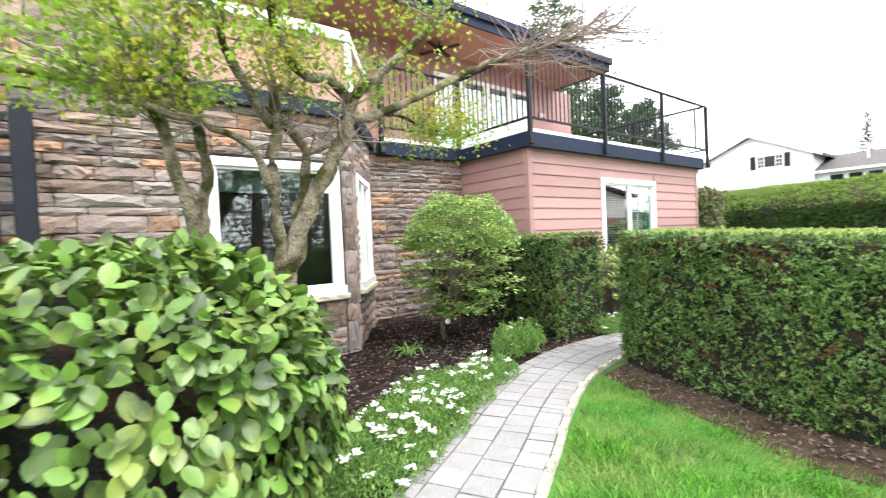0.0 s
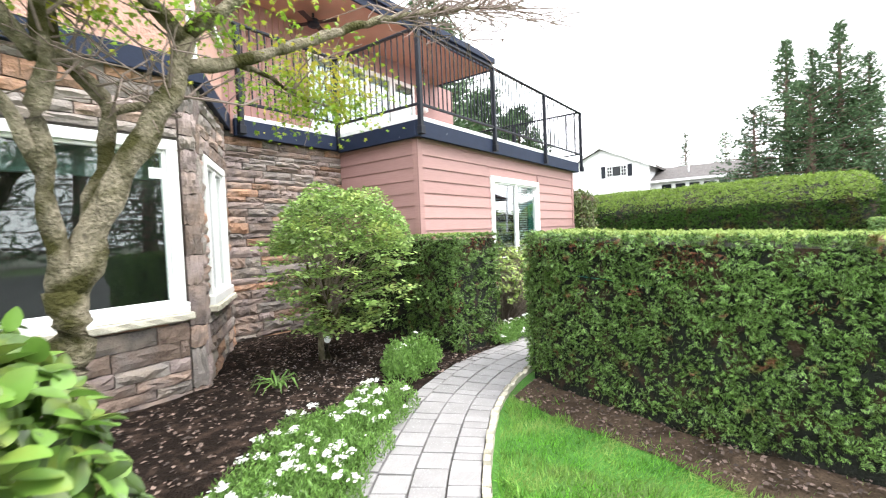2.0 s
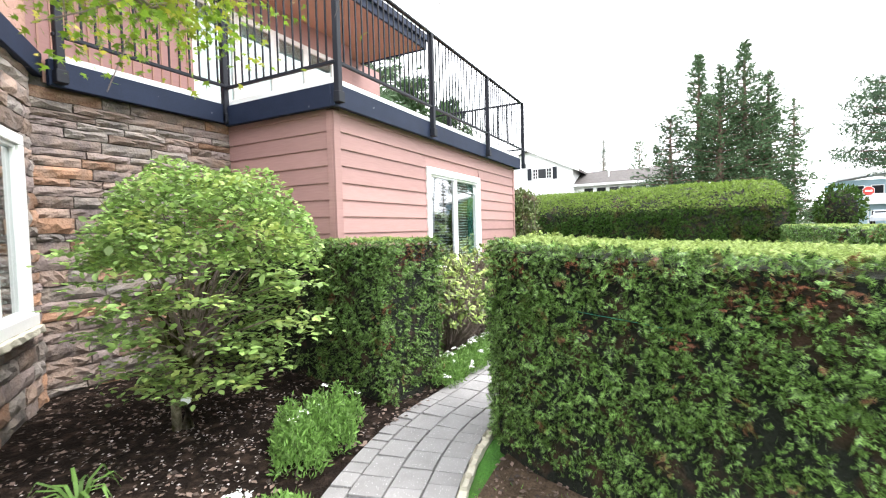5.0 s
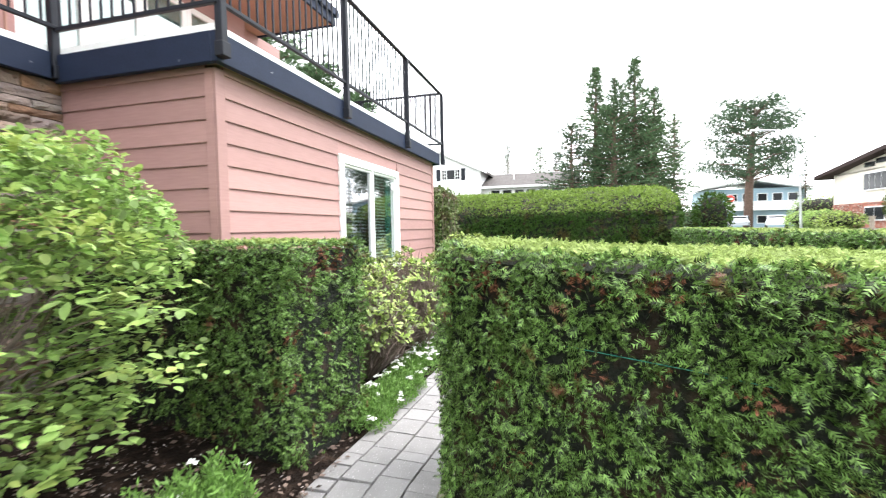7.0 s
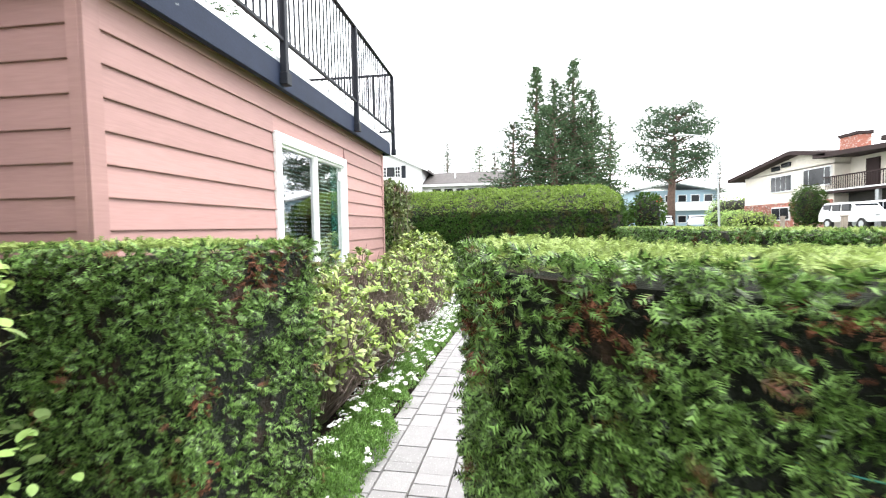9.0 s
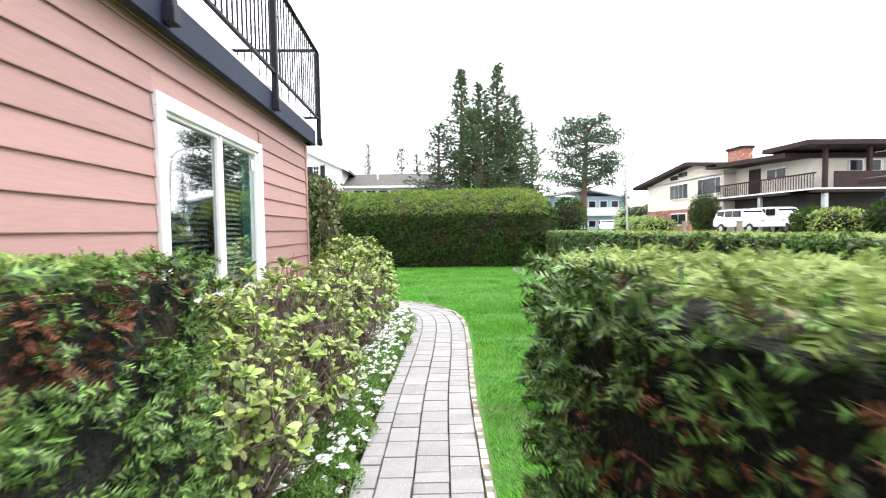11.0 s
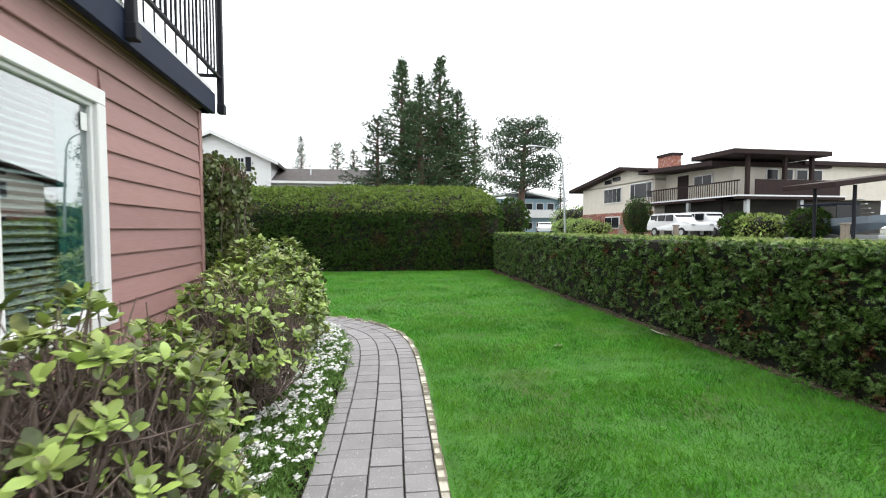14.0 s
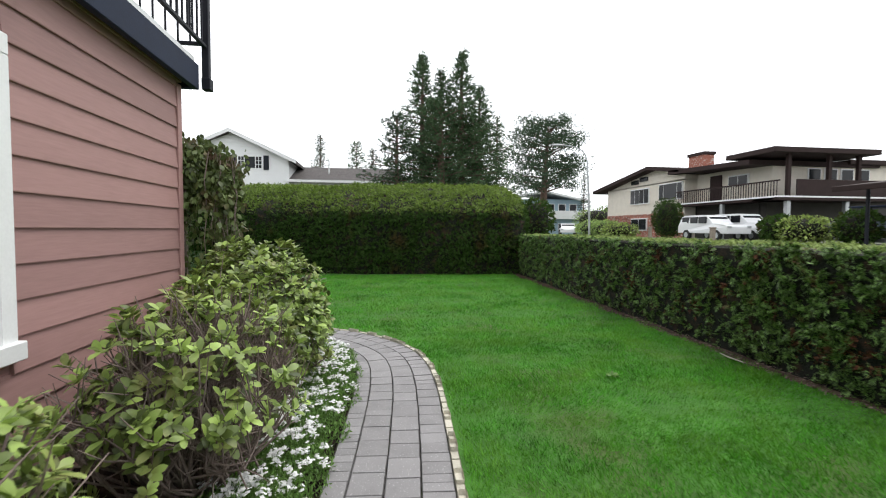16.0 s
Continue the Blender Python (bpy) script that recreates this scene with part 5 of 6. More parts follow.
def lawn_grass():
    pl = offset_line(line, -HALF - 0.07)
    px, py = np.array([p[0] for p in pl]), np.array([p[1] for p in pl])
    sets = [(-1.2, 4.0, -1.2, 3.0, 5200, 0.075), (5.1, 14.0, -1.4, 3.2, 5400, 0.062), (14.0, 22.9, -1.7, 5.2, 1900, 0.075), (13.5, 24.0, 4.5, 9.0, 500, 0.07)]
    allp, size = [], []
    for x0, x1, y0, y1, dens, s in sets:
        k = int((x1 - x0) * (y1 - y0) * dens)
        q = np.stack([rng.uniform(x0, x1, k), rng.uniform(y0, y1, k)], 1)
        edge = np.interp(q[:, 0], px, py)
        ok = (q[:, 1] < edge - 0.01) | (q[:, 0] > 14.6)
        limit = 2.98 + 0.05 * np.sin(q[:, 1] * 5) + 0.03 * np.sin(q[:, 1] * 17) + np.clip((q[:, 1] - 1.0) * 0.3, 0, 1)
        soil = (q[:, 0] > limit) & (q[:, 0] < 5.2)
        ok &= ~(soil & (rng.random(k) > 0.03 + 0.45 * np.clip((limit + 0.12 - q[:, 0]) / 0.12, 0, 1)))
        ok &= q[:, 1] > -1.0 - (q[:, 0] - 5) * 0.028 + 0.06 * np.sin(q[:, 0] * 3)
        q = q[ok]
        allp.append(np.stack([q[:, 0], q[:, 1], np.full(len(q), -0.004)], 1))
        size.append(s * rng.uniform(0.5, 1.2, len(q)))
    for n, (P, S, mat, label) in enumerate(((allp[0], size[0], "worn_grass", "pale uneven lawn grass beside the path"),
                                             (np.concatenate(allp[1:]), np.concatenate(size[1:]), "grass", "lush green mown lawn grass"))):
        patchy = 0.85 + 0.16 * wobble(P, 1.3, 1.0) + 0.12 * wobble(P, 5.5, 1.0, 3.0)
        combed = np.stack([wobble(P, 0.9, 0.55, 1.0), wobble(P, 0.8, 0.55, 7.0), np.ones(len(P))], 1)
        leafy("grass", P, combed, S * np.clip(patchy, 0.4, 1.3), "blade", M[mat], None, None, 0.7, 0.5, label)["category"] = "grass"


lawn_grass()
weed = thing("weed", "small broad-leaved weed in the lawn", "weed", at=(11.38, 0.79, 0))
a = np.arange(16) * 0.9
leafy("leaves", np.stack([0.02 * np.cos(a), 0.02 * np.sin(a), np.full(16, 0.03)], 1), np.stack([np.cos(a), np.sin(a), np.full(16, 0.25)], 1), np.full(16, 0.06), "oval", M["low_leaf"], weed, np.tile([0, 0, 1.0], (16, 1)), 0.2, 0.2)
stick = thing("fallen_stick", "pale fallen stick on the soil by the hedge", "stick", at=(11.85, -1.05, 0.02))
part("branch", tube(bmesh.new(), [(-0.2, 0, 0.01), (0, 0.03, 0.02), (0.22, -0.02, 0.015)], [0.008, 0.01, 0.006], 5), M["curb"], stick)
wire = thing("hedge_wire", "thin green plastic wire strung along the hedge", "wire")
part("strand", tube(bmesh.new(), [(3.46, 0.6, 1.05), (3.525, 1.2, 1.08), (3.645, 1.6, 1.07), (3.73, 2.0, 1.115), (3.89, 2.4, 1.135)], [0.002] * 5, 5), M["wire"], wire)

# ---- things beyond the garden ----
def gate():
    g = thing("metal_gate", "black metal garden gate beside the stone wall", "gate")
    part("gate_post", boxed((-1.15, 5.25, 0), (-1.0, 5.38, 2.85), 0.01), M["iron"], g)
    part("gate_post", boxed((-2.3, 5.25, 0), (-2.17, 5.38, 2.85), 0.01), M["iron"], g)
    for z in (0.15, 1.2, 1.95, 2.35, 2.7):
        part("gate_rail", boxed((-2.17, 5.29, z), (-1.15, 5.34, z + 0.06), 0.005), M["iron"], g)
    for k in range(8):
        x = -2.1 + k * 0.12
        part("gate_bar", boxed((x, 5.3, 0.2), (x + 0.02, 5.32, 2.7)), M["iron"], g)


gate()


def conifer(label, x, y, height, radius, base, count, mat, seed, spiky=1.0, droop=-0.15, size=0.5):
    """A fir-like tree: trunk, whorls of limbs and needle sprays with gaps."""
    z0 = ground_height(x, y)
    t = thing("conifer_tree", label, "tree")
    bm = bmesh.new()
    tube(bm, [(x, y, z0), (x + 0.1, y, z0 + height * 0.5), (x, y, z0 + height)], [radius * 0.11, radius * 0.06, 0.03], 7)
    lr = np.random.default_rng(seed)
    P, W = [], []
    limbs = int(height * 9)
    for k in range(limbs):
        f = base + (1 - base) * (k + lr.random()) / limbs
        r = radius * (1 - f) ** (0.75 * spiky) * lr.uniform(0.45, 1.25) / (1 - base) ** 0.5
        a = k * 2.4 + lr.normal(0, 0.4)
        d = np.array([math.cos(a), math.sin(a), droop + 0.5 * f])
        p0 = np.array([x, y, z0 + height * f])
        tube(bm, [p0, p0 + d * r * 0.6, p0 + d * r], [0.05, 0.03, 0.01], 4)
        m = max(int(count / limbs * (0.4 + r / radius)), 4)
        s = lr.uniform(0.25, 1.05, m)[:, None]
        P.append(p0 + d * r * s + lr.normal(0, 1, (m, 3)) * np.array([1, 1, 0.85]) * (0.04 + 0.15 * r * (1.2 - s)))
        W.append(np.tile(d + [0, 0, 0.15], (m, 1)))
    part("trunk", bm, M["conifer_bark"], t)
    P, W = np.concatenate(P), np.concatenate(W)
    P, W = np.repeat(P, 2, 0) + lr.normal(0, 0.11, (len(P) * 2, 3)), np.repeat(W, 2, 0)
    leafy("needles", P, W, 0.5 * size * lr.uniform(0.6, 1.3, len(P)), "spray", M[mat], t, None, 0.6)
    return t


conifer("tall dark fir with a pointed top", 36, -2.0, 12.0, 3.3, 0.1, 5200, "conifer", 1, 1.1)
conifer("tall dark fir with a pointed top", 36.4, 0.5, 11.8, 3.2, 0.1, 5200, "conifer", 2, 1.1)
conifer("tall dark fir crowded among others", 37.2, -0.8, 11.2, 3.0, 0.1, 3600, "conifer", 3, 1.1)
conifer("dark fir at the edge of the group", 37, -3.4, 10.2, 3.0, 0.1, 3000, "conifer", 4, 1.1)
conifer("broad bushy fir low in the group", 35.4, -0.6, 8.6, 3.9, 0.05, 4200, "conifer", 41, 0.55)
conifer("broad bushy fir low in the group", 36.6, -3.0, 8.0, 3.4, 0.05, 3600, "conifer", 42, 0.55)
conifer("loose grey-green conifer with bare limbs", 35, 2.2, 7.6, 2.4, 0.2, 1600, "pine", 5, 0.7)
conifer("slim dark fir at the edge of the group", 38, -4.9, 8.6, 1.2, 0.2, 900, "conifer", 6)
conifer("small distant conifer past the rooftops", 60, 9.8, 11.2, 1.9, 0.3, 1300, "pine", 7)
conifer("small dense distant cedar", 60, 5.8, 10.5, 1.6, 0.1, 1800, "conifer", 8, 0.5)
conifer("small distant conifer past the rooftops", 60, 3.9, 9.8, 1.9, 0.2, 1500, "pine", 9, 0.7)
conifer("thin distant conifer by the street", 70, -26.5, 9.0, 1.3, 0.2, 700, "pine", 10)
conifer("large dark fir behind the house", 19, 15.5, 14.0, 4.4, 0.1, 3500, "conifer", 11, 0.7, -0.2, 0.7)
for k, (x, y, r, tall) in enumerate(((13.6, 11.2, 2.1, 7.2), (13.0, 13.4, 2.6, 8.6), (16.5, 13.6, 2.6, 8.0), (19.0, 10.5, 2.2, 7.0), (17.0, 11.2, 2.3, 7.5))):
    conifer("broad green conifer behind the house", x, y, tall, r, 0.04, 5200, "conifer", 30 + k, 0.55, -0.15, 0.5)
conifer("distant conifer across the street", 75, -6.5, 8.0, 2.5, 0.1, 1500, "pine", 13)
for k, (x, y, tall) in enumerate(((-2.0, -12.5, 11.0), (2.6, -14.0, 12.0), (6.0, -12.8, 10.0), (9.2, -14.6, 12.5), (11.6, -17.0, 11.0))):
    conifer("dark fir mirrored in the bay window", x, y, tall, 3.3, 0.05, 1100, "conifer", 20 + k, 0.8, -0.15, 0.7)
conifer("distant conifer across the street", 72, -10.5, 7.0, 2.5, 0.1, 1500, "pine", 14)


def pine():
    t = thing("pine_tree", "broad spreading pine with a bare reddish trunk", "tree")
    x, y, z0 = 60, -16.6, 0.95
    bm = bmesh.new()
    tube(bm, [(x, y, z0), (x + 0.1, y - 0.1, 5), (x, y - 0.3, 9), (x, y - 0.6, 14.3)], [0.5, 0.42, 0.33, 0.05], 9)
    P = []
    for k in range(46):
        f = (k + 0.5) / 46
        z = 6.5 + 8.3 * f
        r = 5.0 * math.sqrt(max(0.0, 1 - ((z - 9.6) / 6.0) ** 2)) * rng.uniform(0.5, 1.05)
        a = k * 2.4
        e = np.array([x + r * math.cos(a), y - 0.4 + r * math.sin(a), z + rng.normal(0, 0.3)])
        tube(bm, [(x, y - 0.3, z - 0.8), e * 0.5 + np.array([x, y - 0.3, z - 0.6]) * 0.5, e], [0.12, 0.08, 0.02], 5)
        P.append(e + rng.normal(0, 1, (230, 3)) * [0.72, 0.72, 0.36])
        P.append((e * 0.6 + np.array([x, y - 0.3, z]) * 0.4) + rng.normal(0, 1, (80, 3)) * [0.5, 0.5, 0.2])
    part("trunk", bm, M["conifer_bark"], t, "reddish brown trunk", True)
    P = np.concatenate(P)
    leafy("needles", P, np.tile([0, 0, 0.6], (len(P), 1)), rng.uniform(0.25, 0.46, len(P)), "spray", M["pine"], t, None, 0.8)
    t.matrix_basis = pose(-0.75, -0.45, -0.14) @ Matrix.Scale(1.15, 4)


pine()


def leafy_bush(label, x, y, r, h, count, mat, size=0.25, z0=None, name="bush"):
    z0 = ground_height(x, y) if z0 is None else z0
    t = thing(name, label, "shrub")
    bm = bmesh.new()
    bmesh.ops.create_icosphere(bm, subdivisions=2, radius=1)
    for v in bm.verts:
        v.co = Vector((x + v.co.x * r * 0.78, y + v.co.y * r * 0.78, z0 + h * 0.5 + v.co.z * h * 0.42))
    part("shade_core", bm, M["cedar_core"], t, "", True)
    P, N = shell(count, (x, y, z0 + h * 0.5), (r, r, h * 0.5), -1, 1, 0.25, 0.1, x)
    P[:, 2] = np.maximum(P[:, 2], z0 + 0.03)
    leafy("leaves", P, N, size * rng.uniform(0.6, 1.2, len(P)), "small", M[mat], t, None, 0.6)


def gable_house():
    """The white house past the tall hedge."""
    h = thing("white_house", "white clapboard house with a grey shingle roof", "house")
    x = 42.0
    bm = bmesh.new()
    out = [(9.9, 0.9), (18.0, 0.9), (18.0, 6.75), (13.95, 8.55), (9.9, 6.75)]
    a = [bm.verts.new((x, y, z)) for y, z in out]
    b = [bm.verts.new((x + 9, y, z)) for y, z in out]
    for i in range(5):
        bm.faces.new((a[i], a[(i + 1) % 5], b[(i + 1) % 5], b[i]))
    bm.faces.new(a[::-1])
    bm.faces.new(b)
    bmesh.ops.recalc_face_normals(bm, faces=bm.faces)
    part("wall", bm, M["house_white"], h)
    for k in range(22):
        z = 2.6 + k * 0.25
        half = 4.05 if z < 6.7 else 4.05 * (8.5 - z) / 1.8
        if half > 0.3:
            part("clapboard", boxed((x - 0.03, 13.95 - half, z), (x, 13.95 + half, z + 0.22)), M["house_white"], h)
    for s, y0 in ((1, 9.3), (-1, 18.6)):
        bm = bmesh.new()
        top, low = (13.95, 8.8), (y0, 6.62)
        sec = [(low[0], low[1]), (top[0], top[1]), (top[0], top[1] - 0.22), (low[0], low[1] - 0.22)]
        a = [bm.verts.new((x - 0.5, y, z)) for y, z in sec]
        b = [bm.verts.new((x + 9.4, y, z)) for y, z in sec]
        for i in range(4):
            bm.faces.new((a[i], a[(i + 1) % 4], b[(i + 1) % 4], b[i]))
        bm.faces.new(a[::-1])
        bm.faces.new(b)
        bmesh.ops.recalc_face_normals(bm, faces=bm.faces)
        rf = part("roof", bm, M["shingle"], h)
        bm = bmesh.new()
        sec = [(low[0], low[1] - 0.24), (top[0], top[1] - 0.24), (top[0], top[1] + 0.02), (low[0], low[1] + 0.02)]
        a = [bm.verts.new((x - 0.56, y, z)) for y, z in sec]
        b = [bm.verts.new((x - 0.5, y, z)) for y, z in sec]
        for i in range(4):
            bm.faces.new((a[i], a[(i + 1) % 4], b[(i + 1) % 4], b[i]))
        bm.faces.new(a[::-1])
        bm.faces.new(b)
        bmesh.ops.recalc_face_normals(bm, faces=bm.faces)
        part("bargeboard", bm, M["white"], rf)
    w = part("window", boxed((x - 0.07, 11.75, 5.95), (x - 0.03, 13.5, 6.95)), M["white"], h)
    for y0, y1 in ((11.82, 12.2), (12.27, 12.98), (13.05, 13.43)):
        part("pane", boxed((x - 0.085, y0, 6.05), (x - 0.07, y1, 6.87)), M["car_glass"], w)
    for y0, y1 in ((11.82, 12.2), (13.05, 13.43)):
        for z in (6.28, 6.56):
            part("glazing_bar", boxed((x - 0.1, y0, z), (x - 0.085, y1, z + 0.04)), M["white"], w)
        part("glazing_bar", boxed((x - 0.1, (y0 + y1) / 2 - 0.02, 6.05), (x - 0.085, (y0 + y1) / 2 + 0.02, 6.87)), M["white"], w)
    for y0 in (11.3, 13.6):
        part("shutter", boxed((x - 0.08, y0, 5.92), (x - 0.03, y0 + 0.38, 6.98), 0.01), M["iron"], h)
    # the lower wing
    part("wing_wall", boxed((x + 0.6, 2.0, 0.9), (x + 7, 9.9, 5.3)), M["house_white"], h)
    bm = bmesh.new()
    sec = [(x, 5.3), (x + 4.2, 6.75), (x + 8.4, 5.3), (x + 8.4, 5.15), (x, 5.15)]
    a = [bm.verts.new((px, 1.4, z)) for px, z in sec]
    b = [bm.verts.new((px, 10.3, z)) for px, z in sec]
    for i in range(5):
        bm.faces.new((a[i], a[(i + 1) % 5], b[(i + 1) % 5], b[i]))
    bm.faces.new(a[::-1])
    bm.faces.new(b)
    bmesh.ops.recalc_face_normals(bm, faces=bm.faces)
    part("wing_roof", bm, M["shingle"], h)
    part("gutter", boxed((x - 0.08, 1.4, 5.1), (x, 10.3, 5.28)), M["white"], h)
    for k in range(6):
        y0 = 3.0 + k * 1.05
        w = part("window", boxed((x + 0.55, y0, 4.2), (x + 0.6, y0 + 0.9, 5.0)), M["white"], h)
        part("pane", boxed((x + 0.53, y0 + 0.08, 4.28), (x + 0.55, y0 + 0.82, 4.92)), M["car_glass"], w)
    part("vent_pipe", tube(bmesh.new(), [(x + 2, 7.2, 5.9), (x + 2, 7.2, 7.1)], [0.06, 0.06], 6), M["white"], h)


gable_house()


def split_house():
    """The beige house across the street, its long side towards the lawn."""
    h = thing("beige_house", "beige two-storey house with brown trim and balcony", "house")
    fy, g = -24.0, 0.95
    bm = bmesh.new()
    box(bm, (44.4, fy - 9, g), (58.3, fy, 6.3))
    part("wall", bm, M["beige"], h)
    part("wall", boxed((37.5, fy - 9, g), (44.4, fy - 1.2, 6.6)), M["beige"], h)
    part("wall", boxed((36.5, fy - 16, 3.9), (37.5, fy - 1.2, 6.6)), M["beige"], h)
    # Lower walls wear the dark room colour as shade below the balcony.
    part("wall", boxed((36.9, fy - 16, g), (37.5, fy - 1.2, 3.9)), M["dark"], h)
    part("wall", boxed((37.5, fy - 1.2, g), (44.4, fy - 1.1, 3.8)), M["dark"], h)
    bm = bmesh.new()
    sec = [(58.3, 6.2), (48.8, 7.7), (44.4, 7.0), (44.4, 6.2)]
    a = [bm.verts.new((x, fy, z)) for x, z in sec]
    b = [bm.verts.new((x, fy - 9, z)) for x, z in sec]
    for i in range(4):
        bm.faces.new((a[i], a[(i + 1) % 4], b[(i + 1) % 4], b[i]))
    bm.faces.new(a)
    bm.faces.new(b[::-1])
    bmesh.ops.recalc_face_normals(bm, faces=bm.faces)
    part("gable_wall", bm, M["beige"], h)
    # low sloping roof with deep brown eaves
    for pts in (((60.2, 6.4), (48.8, 7.95)), ((48.8, 7.95), (44.0, 7.15)), ((45.5, 7.1), (36.2, 6.75))):
        (x0, z0), (x1, z1) = pts
        bm = bmesh.new()
        sec = [(x0, z0), (x1, z1), (x1, z1 - 0.35), (x0, z0 - 0.35)]
        a = [bm.verts.new((x, fy + 1.0, z)) for x, z in sec]
        b = [bm.verts.new((x, fy - 10, z)) for x, z in sec]
        for i in range(4):
            bm.faces.new((a[i], a[(i + 1) % 4], b[(i + 1) % 4], b[i]))
        bm.faces.new(a)
        bm.faces.new(b[::-1])
        bmesh.ops.recalc_face_normals(bm, faces=bm.faces)
        part("roof", bm, M["brown"], h)
    part("roof", boxed((36.0, fy - 17, 6.6), (45.5, fy - 7.2, 6.95), 0.02), M["brown"], h)
    base = part("brick_base", boxed((44.5, fy, g), (58.2, fy + 0.1, 3.3)), M["brick"], h, "red and white brick base")
    brick = mesh_from("brick", boxed((0, 0, 0), (0.42, 0.03, 0.15), 0.008), M["brick"])
    for r in range(9):
        for c in range(29):
            x = 44.6 + c * 0.465 + (0.23 if r % 2 else 0)
            z = 1.75 + r * 0.17
            if x < 57.8 and not (49.7 < x + 0.3 and x < 52.9 and z < 3.0) and not (x < 46.1):
                ob = new("brick", brick)
                ob.parent, ob.matrix_basis = base, pose(x, fy + 0.1, z)

    def win(x0, x1, z0, z1, cols, y=fy):
        w = part("window", boxed((x0, y, z0), (x1, y + 0.14, z1)), M["white"], h)
        n = len(cols)
        s = sum(cols)
        at = x0 + 0.08
        for c in cols:
            wd = (x1 - x0 - 0.08 * (n + 1)) * c / s
            part("pane", boxed((at, y + 0.14, z0 + 0.1), (at + wd, y + 0.16, z1 - 0.1)), M["car_glass"], w)
            at += wd + 0.08

    win(49.75, 53.15, 4.35, 5.98, (1, 1, 1, 1))
    win(44.6, 48.1, 4.5, 6.12, (1, 3, 1))
    win(49.9, 52.75, 1.6, 2.9, (1, 1), fy + 0.1)
    win(44.65, 45.95, 1.6, 3.0, (1, 1), fy + 0.1)
    win(38.55, 40.6, 5.2, 6.1, (1, 1), fy - 1.2)
    for z0, x0, x1 in ((6.5, 51.8, 53.1), (6.7, 50.1, 51.5)):
        part("window", boxed((x0, fy, z0), (x1, fy + 0.12, z0 + 0.42)), M["car_glass"], h)
    part("door", boxed((41.4, fy - 1.2, 4.0), (42.7, fy - 1.1, 6.3), 0.01), M["brown"], h)
    ch = part("chimney", boxed((43.4, fy - 2, 6.8), (45.4, fy - 1, 8.35), 0.02), M["brick"], h, "red brick chimney")
    part("chimney_cap", boxed((43.3, fy - 2.1, 8.35), (45.5, fy - 0.9, 8.6), 0.02), M["brown"], ch)
    # balcony: slab, posts, rail, canopy
    part("balcony_slab", boxed((34.7, fy - 1.3, 3.75), (45.2, fy + 0.4, 4.0), 0.02), M["brown"], h)
    part("balcony_slab", boxed((34.3, fy - 9, 3.75), (36.5, fy + 0.4, 4.0), 0.02), M["brown"], h)
    part("slab_edge", boxed((34.3, fy + 0.4, 3.95), (45.2, fy + 0.45, 4.06)), M["white"], h)
    part("slab_edge", boxed((34.25, fy - 9, 3.95), (34.3, fy + 0.45, 4.06)), M["white"], h)
    for k in range(44):
        x = 34.5 + k * 0.24
        part("rail_bar", boxed((x, fy + 0.3, 4.0), (x + 0.05, fy + 0.34, 5.05)), M["brown"], h)
    part("top_rail", boxed((34.3, fy + 0.28, 5.05), (45.2, fy + 0.36, 5.15)), M["brown"], h)
    part("rail_panel", boxed((34.3, fy - 8.5, 4.05), (34.36, fy - 1.0, 5.2)), M["brown"], h)
    for x, y in ((34.6, fy - 0.6), (34.6, fy - 3.8), (34.6, fy - 6.2)):
        part("canopy_post", boxed((x - 0.12, y - 0.12, 4.0), (x + 0.12, y + 0.12, 7.0)), M["brown"], h)
    part("canopy", boxed((33.9, fy - 7.2, 6.95), (38.2, fy + 1.2, 7.3), 0.02), M["brown"], h, "flat brown canopy roof over the balcony")
    for y in (fy - 0.9, fy - 5.6):
        part("porch_post", boxed((34.6, y, 0.95), (34.9, y + 0.3, 3.75), 0.02), M["steel"], h)
    part("porch_post", boxed((39.5, fy + 0.05, 0.95), (39.8, fy + 0.3, 3.75), 0.02), M["steel"], h)
    for k in range(4):
        y0 = fy - 5.2 - k * 1.4
        w = part("window", boxed((36.42, y0, 5.4), (36.5, y0 + 1.1, 6.3)), M["white"], h)
        part("pane", boxed((36.4, y0 + 0.08, 5.48), (36.42, y0 + 1.02, 6.22)), M["car_glass"], w)
    for k in range(9):
        part("stair_tread", boxed((33.2, fy - 9.4 - k * 0.28, 3.7 - k * 0.32), (34.3, fy - 9.1 - k * 0.28, 3.76 - k * 0.32)), M["steel"], h)


split_house()


